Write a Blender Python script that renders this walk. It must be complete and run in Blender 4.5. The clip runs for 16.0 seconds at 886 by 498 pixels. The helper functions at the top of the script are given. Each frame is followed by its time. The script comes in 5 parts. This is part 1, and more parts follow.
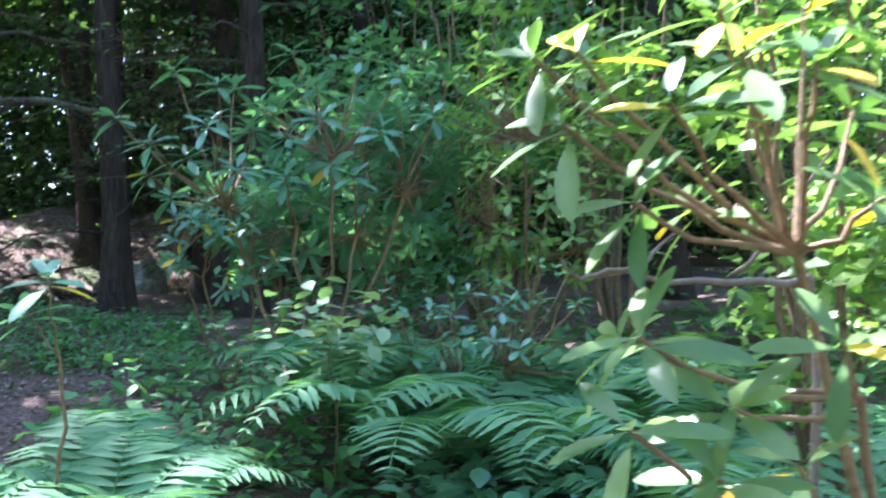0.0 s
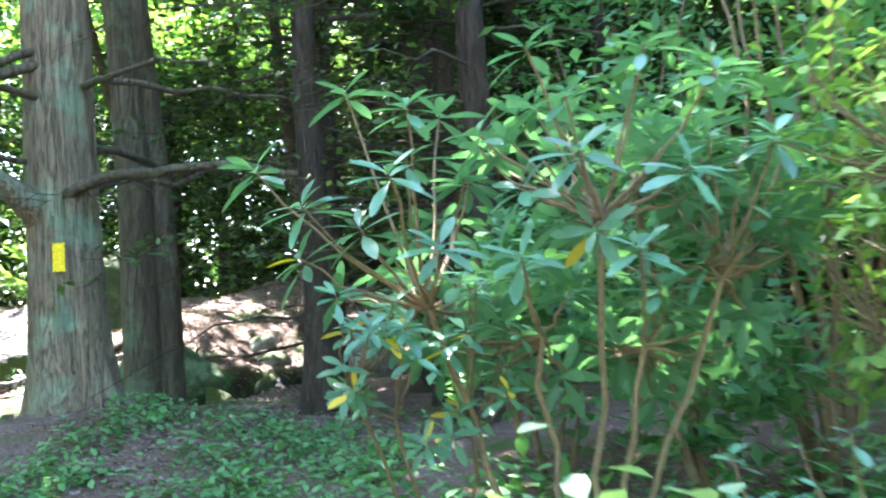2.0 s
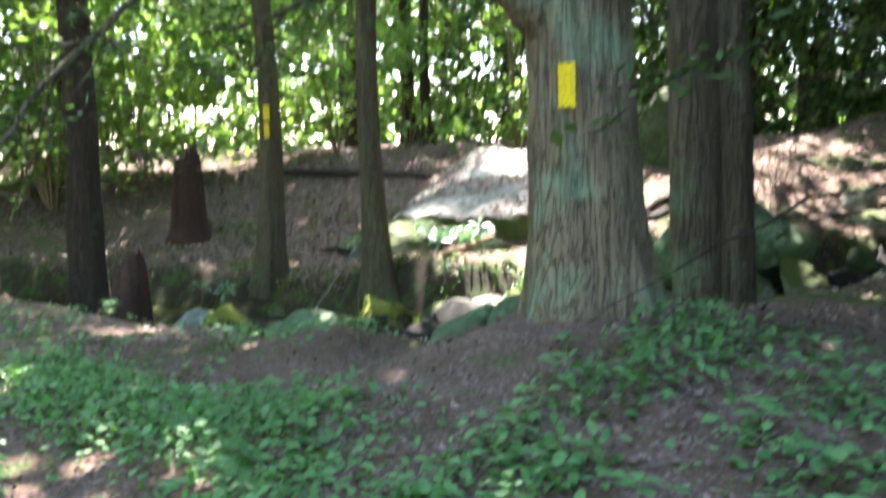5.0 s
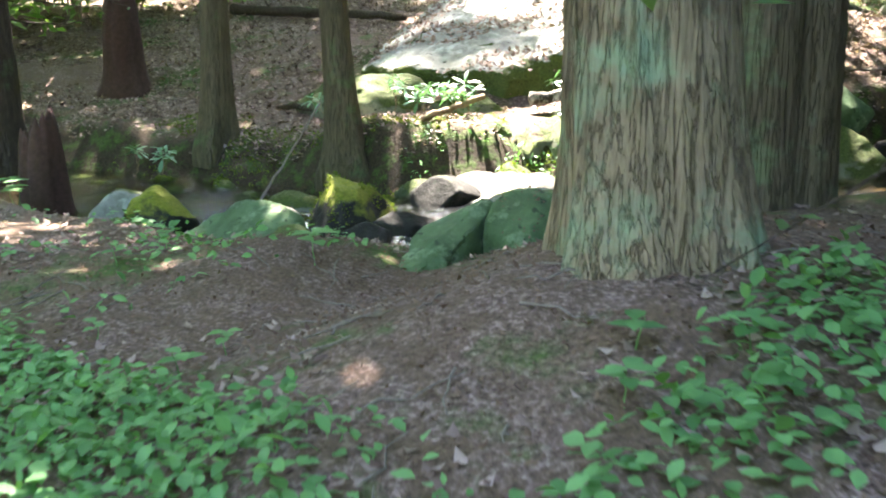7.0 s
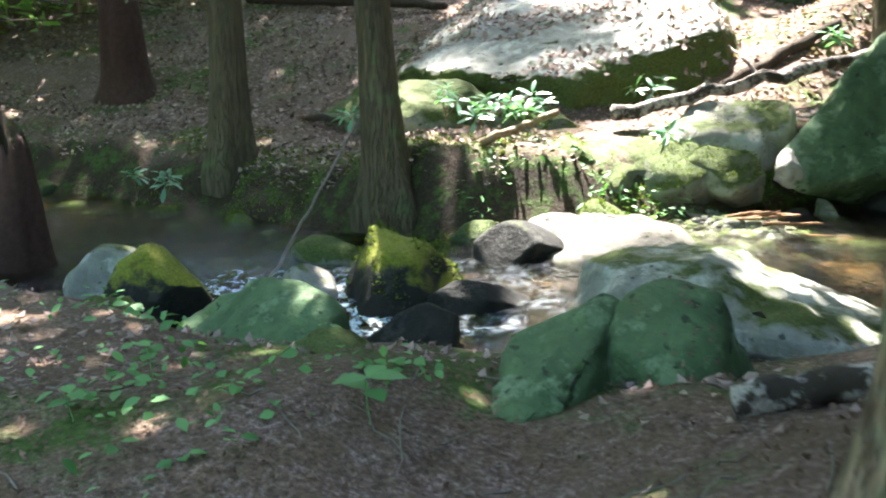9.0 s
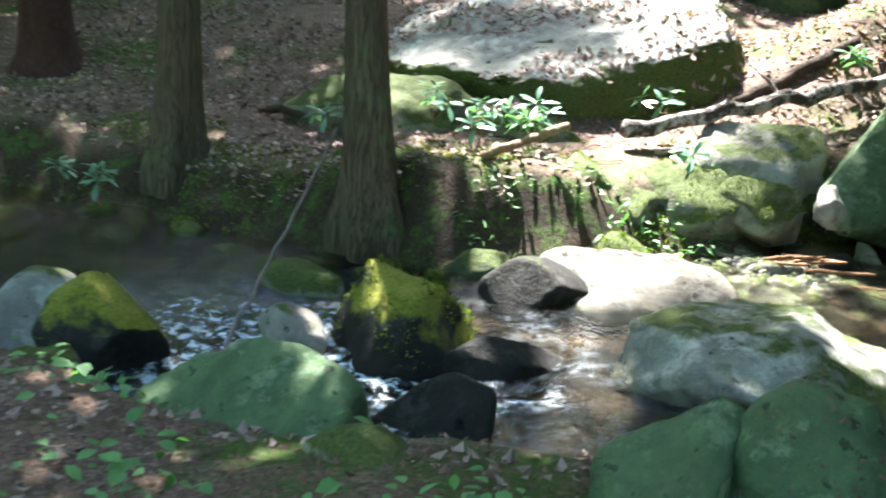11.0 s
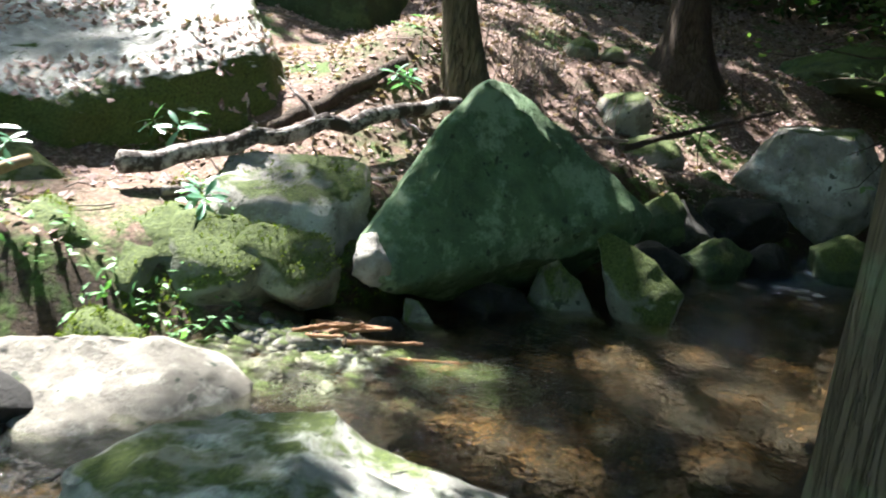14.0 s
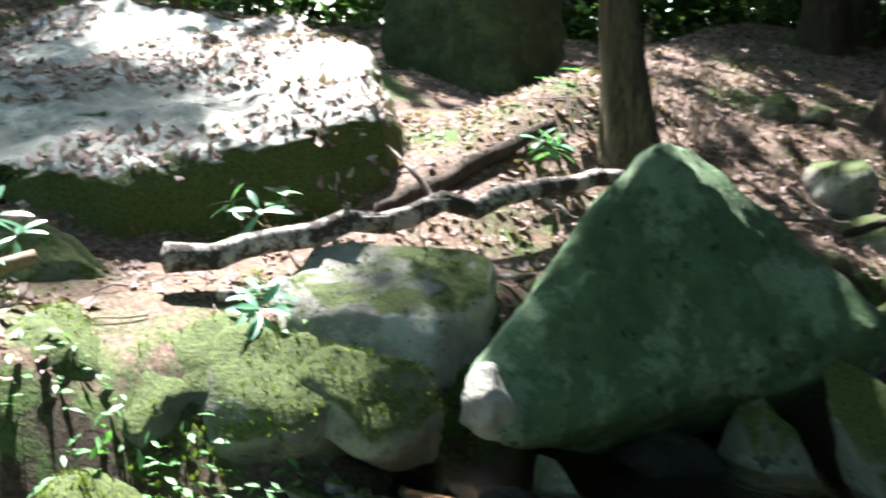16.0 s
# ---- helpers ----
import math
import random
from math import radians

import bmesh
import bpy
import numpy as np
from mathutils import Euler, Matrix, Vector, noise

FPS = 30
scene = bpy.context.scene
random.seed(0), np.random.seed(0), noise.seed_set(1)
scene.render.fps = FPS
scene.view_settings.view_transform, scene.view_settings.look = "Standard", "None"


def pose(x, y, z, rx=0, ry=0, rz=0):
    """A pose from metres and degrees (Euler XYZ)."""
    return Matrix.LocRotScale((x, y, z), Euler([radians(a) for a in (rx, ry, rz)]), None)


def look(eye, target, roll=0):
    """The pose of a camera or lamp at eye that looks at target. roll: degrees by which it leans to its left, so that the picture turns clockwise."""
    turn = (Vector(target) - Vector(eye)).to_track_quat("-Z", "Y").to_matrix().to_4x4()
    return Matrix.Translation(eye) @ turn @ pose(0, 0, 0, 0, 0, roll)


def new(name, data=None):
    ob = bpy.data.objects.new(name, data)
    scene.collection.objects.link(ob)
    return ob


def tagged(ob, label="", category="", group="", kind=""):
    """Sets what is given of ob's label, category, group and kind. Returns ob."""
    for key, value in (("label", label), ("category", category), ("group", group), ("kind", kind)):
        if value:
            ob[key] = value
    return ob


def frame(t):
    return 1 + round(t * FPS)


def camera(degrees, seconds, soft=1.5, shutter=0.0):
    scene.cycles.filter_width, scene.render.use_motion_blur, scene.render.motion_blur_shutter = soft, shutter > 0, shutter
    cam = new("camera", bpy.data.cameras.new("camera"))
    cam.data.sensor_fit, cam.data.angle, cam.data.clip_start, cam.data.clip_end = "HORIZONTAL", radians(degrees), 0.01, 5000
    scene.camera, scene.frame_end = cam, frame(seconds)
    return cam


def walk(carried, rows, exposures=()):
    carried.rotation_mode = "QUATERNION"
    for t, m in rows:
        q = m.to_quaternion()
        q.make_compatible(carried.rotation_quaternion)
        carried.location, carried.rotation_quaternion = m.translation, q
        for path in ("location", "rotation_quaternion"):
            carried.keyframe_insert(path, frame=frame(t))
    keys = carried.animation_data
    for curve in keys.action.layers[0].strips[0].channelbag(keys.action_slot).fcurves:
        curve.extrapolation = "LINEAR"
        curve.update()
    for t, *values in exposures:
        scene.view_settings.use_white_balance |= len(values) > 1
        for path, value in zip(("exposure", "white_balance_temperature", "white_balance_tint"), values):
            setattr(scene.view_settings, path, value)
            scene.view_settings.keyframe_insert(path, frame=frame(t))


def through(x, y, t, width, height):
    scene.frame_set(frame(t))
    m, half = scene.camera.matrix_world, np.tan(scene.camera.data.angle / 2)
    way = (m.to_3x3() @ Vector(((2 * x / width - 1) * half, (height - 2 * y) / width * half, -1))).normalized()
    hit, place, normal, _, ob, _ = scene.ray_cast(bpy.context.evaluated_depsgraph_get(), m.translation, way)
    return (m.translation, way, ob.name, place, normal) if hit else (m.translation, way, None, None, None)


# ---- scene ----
SUN, SKY = 5.0, 0.14
cam = camera(49.9, 16.0, soft=2.0, shutter=0.5)
PATH = [
    (0, (0.174, -0.398, 1.629), (0.304, 1.598, 1.624), -1.3),
    (0.5, (0.112, -0.029, 1.665), (0.154, 1.969, 1.577), -1.9),
    (1, (0.032, 0.468, 1.74), (-0.03, 2.463, 1.627), -2.1),
    (1.5, (0.06, 1.009, 1.75), (-0.172, 2.994, 1.825), -2.7),
    (2, (-0.024, 1.573, 1.843), (-0.375, 3.538, 1.97), -2.8),
    (2.5, (-0.111, 2.214, 1.951), (-0.609, 4.148, 2.065), -3.2),
    (3, (-0.187, 2.698, 2.066), (-0.845, 4.585, 2.135), -3.1),
    (3.5, (-0.357, 3.038, 2.092), (-1.196, 4.853, 2.15), -3.7),
    (4, (-0.51, 3.344, 2.011), (-1.648, 4.986, 2.098), -0.9),
    (4.5, (-0.913, 3.815, 2.009), (-2.252, 5.301, 2.033), -0.9),
    (5, (-1.229, 4.051, 1.997), (-2.603, 5.494, 1.818), -1.5),
    (5.2, (-1.328, 4.116, 1.992), (-2.696, 5.543, 1.688), -1.6),
    (7.3, (-2.569, 5.366, 2.112), (-3.862, 6.799, 1.589), -1.1),
    (7.5, (-2.705, 5.485, 2.124), (-3.994, 6.92, 1.597), -1.1),
    (8, (-3.088, 5.806, 2.125), (-4.368, 7.253, 1.607), -0.9),
    (8.5, (-3.386, 6.014, 2.164), (-4.678, 7.446, 1.635), -1.8),
    (9, (-3.711, 6.201, 2.214), (-5.03, 7.595, 1.65), -1.7),
    (9.2, (-3.826, 6.261, 2.216), (-5.152, 7.644, 1.643), -1.4),
    (11.3, (-4.868, 6.705, 2.233), (-5.928, 8.286, 1.621), 5.1),
    (11.5, (-4.918, 6.82, 2.232), (-5.845, 8.493, 1.647), 6.1),
    (12, (-4.918, 7.074, 2.211), (-5.609, 8.886, 1.72), 7.6),
    (12.5, (-4.912, 7.132, 2.189), (-5.458, 9.01, 1.773), 7.8),
    (13, (-4.928, 7.32, 2.188), (-5.408, 9.202, 1.712), 7.9),
    (13.5, (-4.945, 7.661, 2.151), (-5.402, 9.54, 1.641), 7.7),
    (14, (-4.938, 8.027, 2.12), (-5.378, 9.912, 1.618), 6.9),
    (14.5, (-4.939, 8.371, 2.105), (-5.352, 10.269, 1.632), 6.6),
    (15, (-4.973, 8.735, 2.071), (-5.432, 10.632, 1.637), 6.4),
    (15.5, (-5.051, 9.101, 2.01), (-5.659, 10.965, 1.61), 5.5),
    (16, (-5.205, 9.38, 1.979), (-6.004, 11.173, 1.594), 4.9),
]
walk(cam, [(t, look(eye, target, roll)) for t, eye, target, roll in PATH], [(0, 3.5, 5400, 26), (2, 4.5, 5900, 20), (3.5, 4.3, 6200, 17), (5, 3.95, 6500, 21), (7.5, 4.35, 6900, 16), (9, 3.8, 6400, 15), (11.5, 3.55, 6200, 15), (12.5, 3.3, 6200, 15), (14, 3.05, 6100, 15), (16, 3.05, 6000, 14)])

# ---------------------------------------------------------------- light
world = bpy.data.worlds.new("world")
scene.world = world
world.use_nodes = True
wn = world.node_tree.nodes
sky = wn.new("ShaderNodeTexSky")
sky.sky_type, sky.sun_disc = "NISHITA", False
SUN_TO = Vector((-0.50, 0.42, 0.95)).normalized()
sky.sun_elevation = math.asin(SUN_TO.z)
sky.sun_rotation = math.atan2(SUN_TO.x, SUN_TO.y)
world.node_tree.links.new(sky.outputs[0], wn["Background"].inputs[0])
wn["Background"].inputs[1].default_value = SKY
sun = new("sun", bpy.data.lights.new("sun", "SUN"))
sun.data.energy, sun.data.angle, sun.data.color = SUN, radians(0.6), (1.0, 0.95, 0.86)
sun.matrix_world = look(SUN_TO * 60, (0, 0, 0))

# ---------------------------------------------------------------- helpers
rng = np.random.default_rng(7)


def lattice(ix, iy, seed):
    h = np.sin(ix * 127.1 + iy * 311.7 + seed * 74.7) * 43758.5453
    return h - np.floor(h)


def soft_noise(x, y, size, seed=0):
    """Value noise of -1 to 1 over the plan, with bumps of about that size."""
    x, y = np.asarray(x, float) / size, np.asarray(y, float) / size
    ix, iy = np.floor(x), np.floor(y)
    fx, fy = x - ix, y - iy
    fx, fy = fx * fx * (3 - 2 * fx), fy * fy * (3 - 2 * fy)
    a, b = lattice(ix, iy, seed), lattice(ix + 1, iy, seed)
    c, d = lattice(ix, iy + 1, seed), lattice(ix + 1, iy + 1, seed)
    return 2 * ((a * (1 - fx) + b * fx) * (1 - fy) + (c * (1 - fx) + d * fx) * fy) - 1


def smooth(a, b, v):
    v = np.clip((v - a) / (b - a), 0, 1)
    return v * v * (3 - 2 * v)


# The brook's middle line, down the current: x, y, half width, level of the water.
BROOK = [(9.0, 22.0, 0.9, 0.72), (2.0, 18.4, 0.9, 0.66), (-2.6, 15.2, 0.8, 0.61), (-4.55, 13.2, 0.85, 0.60), (-5.4, 11.5, 1.15, 0.60),
         (-6.5, 10.35, 0.85, 0.58), (-7.4, 9.65, 0.85, 0.46), (-8.7, 9.4, 0.85, 0.42), (-10.4, 9.35, 0.65, 0.40), (-13.0, 8.9, 0.7, 0.34),
         (-18.0, 6.0, 0.9, 0.2), (-30.0, 3.0, 1.0, 0.0)]


def brook(x, y):
    """Distance from the middle line (minus on the far bank), half width and water level there."""
    x, y = np.asarray(x, float), np.asarray(y, float)
    best = np.full(x.shape, 1e9)
    side, w, level = np.ones(x.shape), np.ones(x.shape), np.zeros(x.shape)
    for (ax, ay, aw, az), (bx, by, bw, bz) in zip(BROOK, BROOK[1:]):
        vx, vy = bx - ax, by - ay
        t = np.clip(((x - ax) * vx + (y - ay) * vy) / (vx * vx + vy * vy), 0, 1)
        px, py = x - ax - t * vx, y - ay - t * vy
        d = np.hypot(px, py)
        near = d < best
        best = np.where(near, d, best)
        side = np.where(near, np.where(vx * py - vy * px > 0, 1.0, -1.0), side)
        w, level = np.where(near, aw + t * (bw - aw), w), np.where(near, az + t * (bz - az), level)
    return best * side, w, level


def ground_z(x, y):
    x, y = np.asarray(x, float), np.asarray(y, float)
    d, w, level = brook(x, y)
    near = 0.28 + 0.095 * np.clip(y, -3, 6) + 0.2 * smooth(5.2, 7.6, y) * smooth(-5.3, -4.1, x) + 0.22 * np.exp(-((x + 3.9) ** 2 + (y - 8.0) ** 2) / 1.3)
    near = near - 0.13 * smooth(6.8, 8.2, y) * (1 - smooth(-5.3, -4.1, x)) + 0.2 * np.exp(-((x + 6.05) ** 2 + (y - 8.05) ** 2) / 0.3) + 0.12 * np.exp(-((x + 5.15) ** 2 + (y - 8.75) ** 2) / 0.12) + 0.06 * soft_noise(x, y, 1.7, 3)
    q = np.maximum(0, -d - w - 0.45)
    far = 0.98 - 0.2 * smooth(8.4, 9.8, -x) + 0.1 * np.minimum(q, 1.6) + 0.42 * smooth(0.3, 1.9, q) * smooth(-8.0, -6.8, x) + 1.65 * (1 - np.exp(-np.maximum(0, q - 1.3) / 4.2)) + 0.35 * np.exp(-((x + 6.3) ** 2 + (y - 14.9) ** 2) / 1.1) + 0.12 * soft_noise(x, y, 2.1, 5) * smooth(0, 1.5, q)
    bank = np.where(d > 0, near, far)
    bed = level - 0.22 + 0.06 * soft_noise(x, y, 0.45, 9) + 0.27 * np.exp(-((x + 6.35) / 0.55) ** 2 - ((y - 11.75) / 0.32) ** 2)
    wet = smooth(-0.12, np.where(d > 0, 0.6, 0.7), np.abs(d) - w + 0.12 * soft_noise(x, y, 0.8, 2))
    z = bed + (bank - bed) * wet
    away = smooth(25, 120, np.hypot(x + 4, y - 8))
    z = z * (1 - away) + 3.0 * away
    lumps = np.where(d < 0, np.exp(-((-d - w - 0.5) / 0.4) ** 2), 0.0) * smooth(-20, -12, x)
    z = z + lumps * (0.09 * soft_noise(x, y, 0.42, 13) + 0.025 * soft_noise(x, y, 0.2, 14))
    return z + wet * (0.025 * soft_noise(x, y, 0.5, 1) + 0.012 * soft_noise(x, y, 0.17, 4))


def bed_amount(x, y):
    d, w, _ = brook(x, y)
    return 1 - smooth(-0.05, 0.3, np.abs(d) - w + 0.12 * soft_noise(x, y, 0.8, 2))


def bank_amount(x, y):
    d, w, _ = brook(x, y)
    return smooth(0.0, 0.2, np.abs(d) - w) * np.exp(-((np.abs(d) - w - 0.5) / 0.6) ** 2) * np.where(d > 0, 0.25, 1.0 - 0.6 * smooth(-6.4, -5.8, x))


def gz(x, y):
    return float(ground_z(np.array([x]), np.array([y]))[0])


def mesh_of(name, verts, faces, mat, parent=None, smooth_shade=True, label=""):
    me = bpy.data.meshes.new(name)
    me.from_pydata([tuple(v) for v in verts], [], [tuple(f) for f in faces])
    me.materials.append(mat)
    if smooth_shade:
        me.polygons.foreach_set("use_smooth", [True] * len(me.polygons))
    ob = new(name, me)
    ob.parent = parent
    if label:
        ob["label"] = label
    return ob


def bulk(name, verts, faces, mat, parent=None, smooth_shade=True, label=""):
    """A mesh from arrays: verts (n, 3), faces (m, k)."""
    verts, faces = np.asarray(verts, np.float32), np.asarray(faces, np.int32)
    me = bpy.data.meshes.new(name)
    m, k = faces.shape
    me.vertices.add(len(verts))
    me.vertices.foreach_set("co", verts.ravel())
    me.loops.add(m * k)
    me.loops.foreach_set("vertex_index", faces.ravel())
    me.polygons.add(m)
    me.polygons.foreach_set("loop_start", np.arange(0, m * k, k, dtype=np.int32))
    me.polygons.foreach_set("loop_total", np.full(m, k, np.int32))
    if smooth_shade:
        me.polygons.foreach_set("use_smooth", np.ones(m, bool))
    me.update(calc_edges=True)
    me.validate()
    me.materials.append(mat)
    ob = new(name, me)
    ob.parent = parent
    if label:
        ob["label"] = label
    return ob


def part(name, bm, material, parent, label=""):
    me = bpy.data.meshes.new(name)
    bm.to_mesh(me)
    bm.free()
    me.materials.append(material)
    me.polygons.foreach_set("use_smooth", [True] * len(me.polygons))
    ob = new(name, me)
    ob.parent = parent
    if label:
        ob["label"] = label
    return ob


def thing(name, x, y, z, label, category, group=""):
    ob = new(name)
    ob.location = (x, y, z)
    ob.empty_display_size = 0.1
    return tagged(ob, label, category, group)


def unit(v):
    v = np.asarray(v, float)
    return v / np.maximum(1e-9, np.linalg.norm(v, axis=-1, keepdims=True))


def leaf_shape(rows, fold=0.12, droop=0.12):
    """A leaf along +x of length 1: rows of (x, half width); folded at the midrib, drooping to the tip."""
    v, f = [], []
    for x, hw in rows:
        z = -droop * x * x
        v += [(x, hw, z + fold * hw), (x, 0, z), (x, -hw, z + fold * hw)]
    for i in range(len(rows) - 1):
        a = 3 * i
        f += [(a, a + 1, a + 4, a + 3), (a + 1, a + 2, a + 5, a + 4)]
    return np.array(v), np.array(f)


RHODO = leaf_shape([(0.0, 0.012), (0.12, 0.02), (0.3, 0.085), (0.55, 0.125), (0.78, 0.115), (0.93, 0.06), (1.0, 0.008)], 0.25, 0.16)
OVAL = leaf_shape([(0.0, 0.02), (0.3, 0.19), (0.62, 0.2), (1.0, 0.01)], 0.3, 0.15)
NARROW = leaf_shape([(0.0, 0.03), (0.45, 0.11), (1.0, 0.01)], 0.3, 0.2)
DRY = leaf_shape([(0.0, 0.03), (0.45, 0.28), (1.0, 0.02)], -0.5, -0.25)
FLAT = (np.array([(0, 0, 0), (0.5, 0.17, 0.02), (1, 0, -0.1), (0.5, -0.17, 0.02)]), np.array([(0, 3, 2, 1)]))
QUICK = leaf_shape([(0.0, 0.02), (0.5, 0.23), (1.0, 0.01)], 0.3, 0.15)


def lay(shape, at, along, up, length, wide=1.0):
    """Copies of a leaf shape: places (n, 3), directions, up vectors, lengths. Returns verts and faces."""
    sv, sf = shape
    at, along = np.asarray(at, float), unit(along)
    side = unit(np.cross(up, along))
    top = np.cross(along, side)
    length = np.broadcast_to(np.asarray(length, float), (len(at),))[:, None, None]
    wide = np.broadcast_to(np.asarray(wide, float), (len(at),))[:, None, None]
    v = at[:, None, :] + length * (sv[None, :, 0:1] * along[:, None, :] + wide * sv[None, :, 1:2] * side[:, None, :] + sv[None, :, 2:3] * top[:, None, :])
    f = sf[None] + (np.arange(len(at)) * len(sv))[:, None, None]
    return v.reshape(-1, 3), f.reshape(-1, sf.shape[1])


def stack(pieces):
    vs, fs, n = [], [], 0
    for v, f in pieces:
        vs.append(v)
        fs.append(f + n)
        n += len(v)
    return np.concatenate(vs), np.concatenate(fs)


def scattered(n, jitter=1.0):
    return unit(rng.normal(size=(n, 3)) * jitter)


def tube(points, radii, sides=7, rough=0.0, seed=0):
    """A tapered tube along points; returns verts and quads."""
    p = np.asarray(points, float)
    r = np.asarray(radii, float)
    tan = unit(np.gradient(p, axis=0))
    ref = np.where(np.abs(tan[:, 2:3]) > 0.9, np.array([[1.0, 0.2, 0]]), np.array([[0, 0, 1.0]]))
    u = unit(np.cross(ref, tan))
    w = np.cross(tan, u)
    a = np.linspace(0, 2 * np.pi, sides, endpoint=False)
    wob = 1 + rough * soft_noise(np.arange(len(p))[:, None] * 0.7 + a[None] * 0, a[None] * 1.3 + seed + np.zeros((len(p), 1)), 1.0, seed)
    v = p[:, None] + (r[:, None] * wob)[:, :, None] * (np.cos(a)[None, :, None] * u[:, None] + np.sin(a)[None, :, None] * w[:, None])
    n = len(p)
    i, j = np.meshgrid(np.arange(n - 1), np.arange(sides), indexing="ij")
    k = (j + 1) % sides
    f = np.stack([i * sides + j, i * sides + k, (i + 1) * sides + k, (i + 1) * sides + j], -1).reshape(-1, 4)
    return v.reshape(-1, 3), f


def bend(a, b, sag=0.0, n=8, wander=0.0):
    """Points from a to b on a sagging, slightly wandering line."""
    a, b = np.array(a, float), np.array(b, float)
    t = np.linspace(0, 1, n)[:, None]
    p = a + (b - a) * t
    p[:, 2] -= sag * 4 * (t * (1 - t))[:, 0]
    p[1:-1] += rng.normal(size=(n - 2, 3)) * wander
    return p


# ---------------------------------------------------------------- materials
class Nodes:
    """A short hand for node materials."""

    def __init__(self, name):
        self.mat = bpy.data.materials.new(name)
        self.mat.use_nodes = True
        self.tree = self.mat.node_tree
        self.shader = self.tree.nodes["Principled BSDF"]
        self.place = self.add("ShaderNodeNewGeometry").outputs["Position"]

    def add(self, kind, **values):
        n = self.tree.nodes.new(kind)
        for k, v in values.items():
            n.inputs[k.replace("_", " ")].default_value = v
        return n

    def link(self, a, b):
        self.tree.links.new(a, b)

    def noise(self, scale, detail=4.0, rough=0.6, stretch=None, source=None):
        n = self.add("ShaderNodeTexNoise", Scale=scale, Detail=detail, Roughness=rough)
        src = source or self.place
        if stretch:
            m = self.add("ShaderNodeMapping")
            m.inputs["Scale"].default_value = stretch
            self.link(src, m.inputs[0])
            src = m.outputs[0]
        self.link(src, n.inputs["Vector"])
        return n.outputs["Fac"]

    def ramp(self, fac, stops):
        n = self.add("ShaderNodeValToRGB")
        e = n.color_ramp.elements
        while len(e) < len(stops):
            e.new(0.5)
        for s, (pos, col) in zip(e, stops):
            s.position, s.color = pos, (*col, 1) if len(col) == 3 else col
        self.link(fac, n.inputs[0])
        return n.outputs[0]

    def mix(self, fac, a, b, mode="MIX"):
        n = self.tree.nodes.new("ShaderNodeMix")
        n.data_type, n.blend_type = "RGBA", mode
        for sock, v in ((n.inputs[0], fac), (n.inputs[6], a), (n.inputs[7], b)):
            if isinstance(v, (int, float)):
                sock.default_value = v
            elif isinstance(v, tuple):
                sock.default_value = (*v, 1)
            else:
                self.link(v, sock)
        return n.outputs[2]

    def maths(self, op, a, b=0.5):
        n = self.tree.nodes.new("ShaderNodeMath")
        n.operation = op
        for sock, v in ((n.inputs[0], a), (n.inputs[1], b)):
            if isinstance(v, (int, float)):
                sock.default_value = v
            else:
                self.link(v, sock)
        return n.outputs[0]

    def upward(self):
        n = self.add("ShaderNodeSeparateXYZ")
        g = self.add("ShaderNodeNewGeometry")
        self.link(g.outputs["Normal"], n.inputs[0])
        return n.outputs[2]

    def axis(self, i):
        n = self.add("ShaderNodeSeparateXYZ")
        self.link(self.place, n.inputs[0])
        return n.outputs[i]

    def done(self, colour, rough=0.8, bumps=(), gloss=0.4):
        s = self.shader
        if isinstance(colour, tuple):
            s.inputs["Base Color"].default_value = (*colour, 1)
        else:
            self.link(colour, s.inputs["Base Color"])
        if isinstance(rough, (int, float)):
            s.inputs["Roughness"].default_value = rough
        else:
            self.link(rough, s.inputs["Roughness"])
        s.inputs["Specular IOR Level"].default_value = gloss
        last = None
        for fac, strength, dist in bumps:
            b = self.add("ShaderNodeBump", Strength=strength, Distance=dist)
            self.link(fac, b.inputs["Height"])
            if last:
                self.link(last, b.inputs["Normal"])
            last = b.outputs[0]
        if last:
            self.link(last, s.inputs["Normal"])
        return self.mat


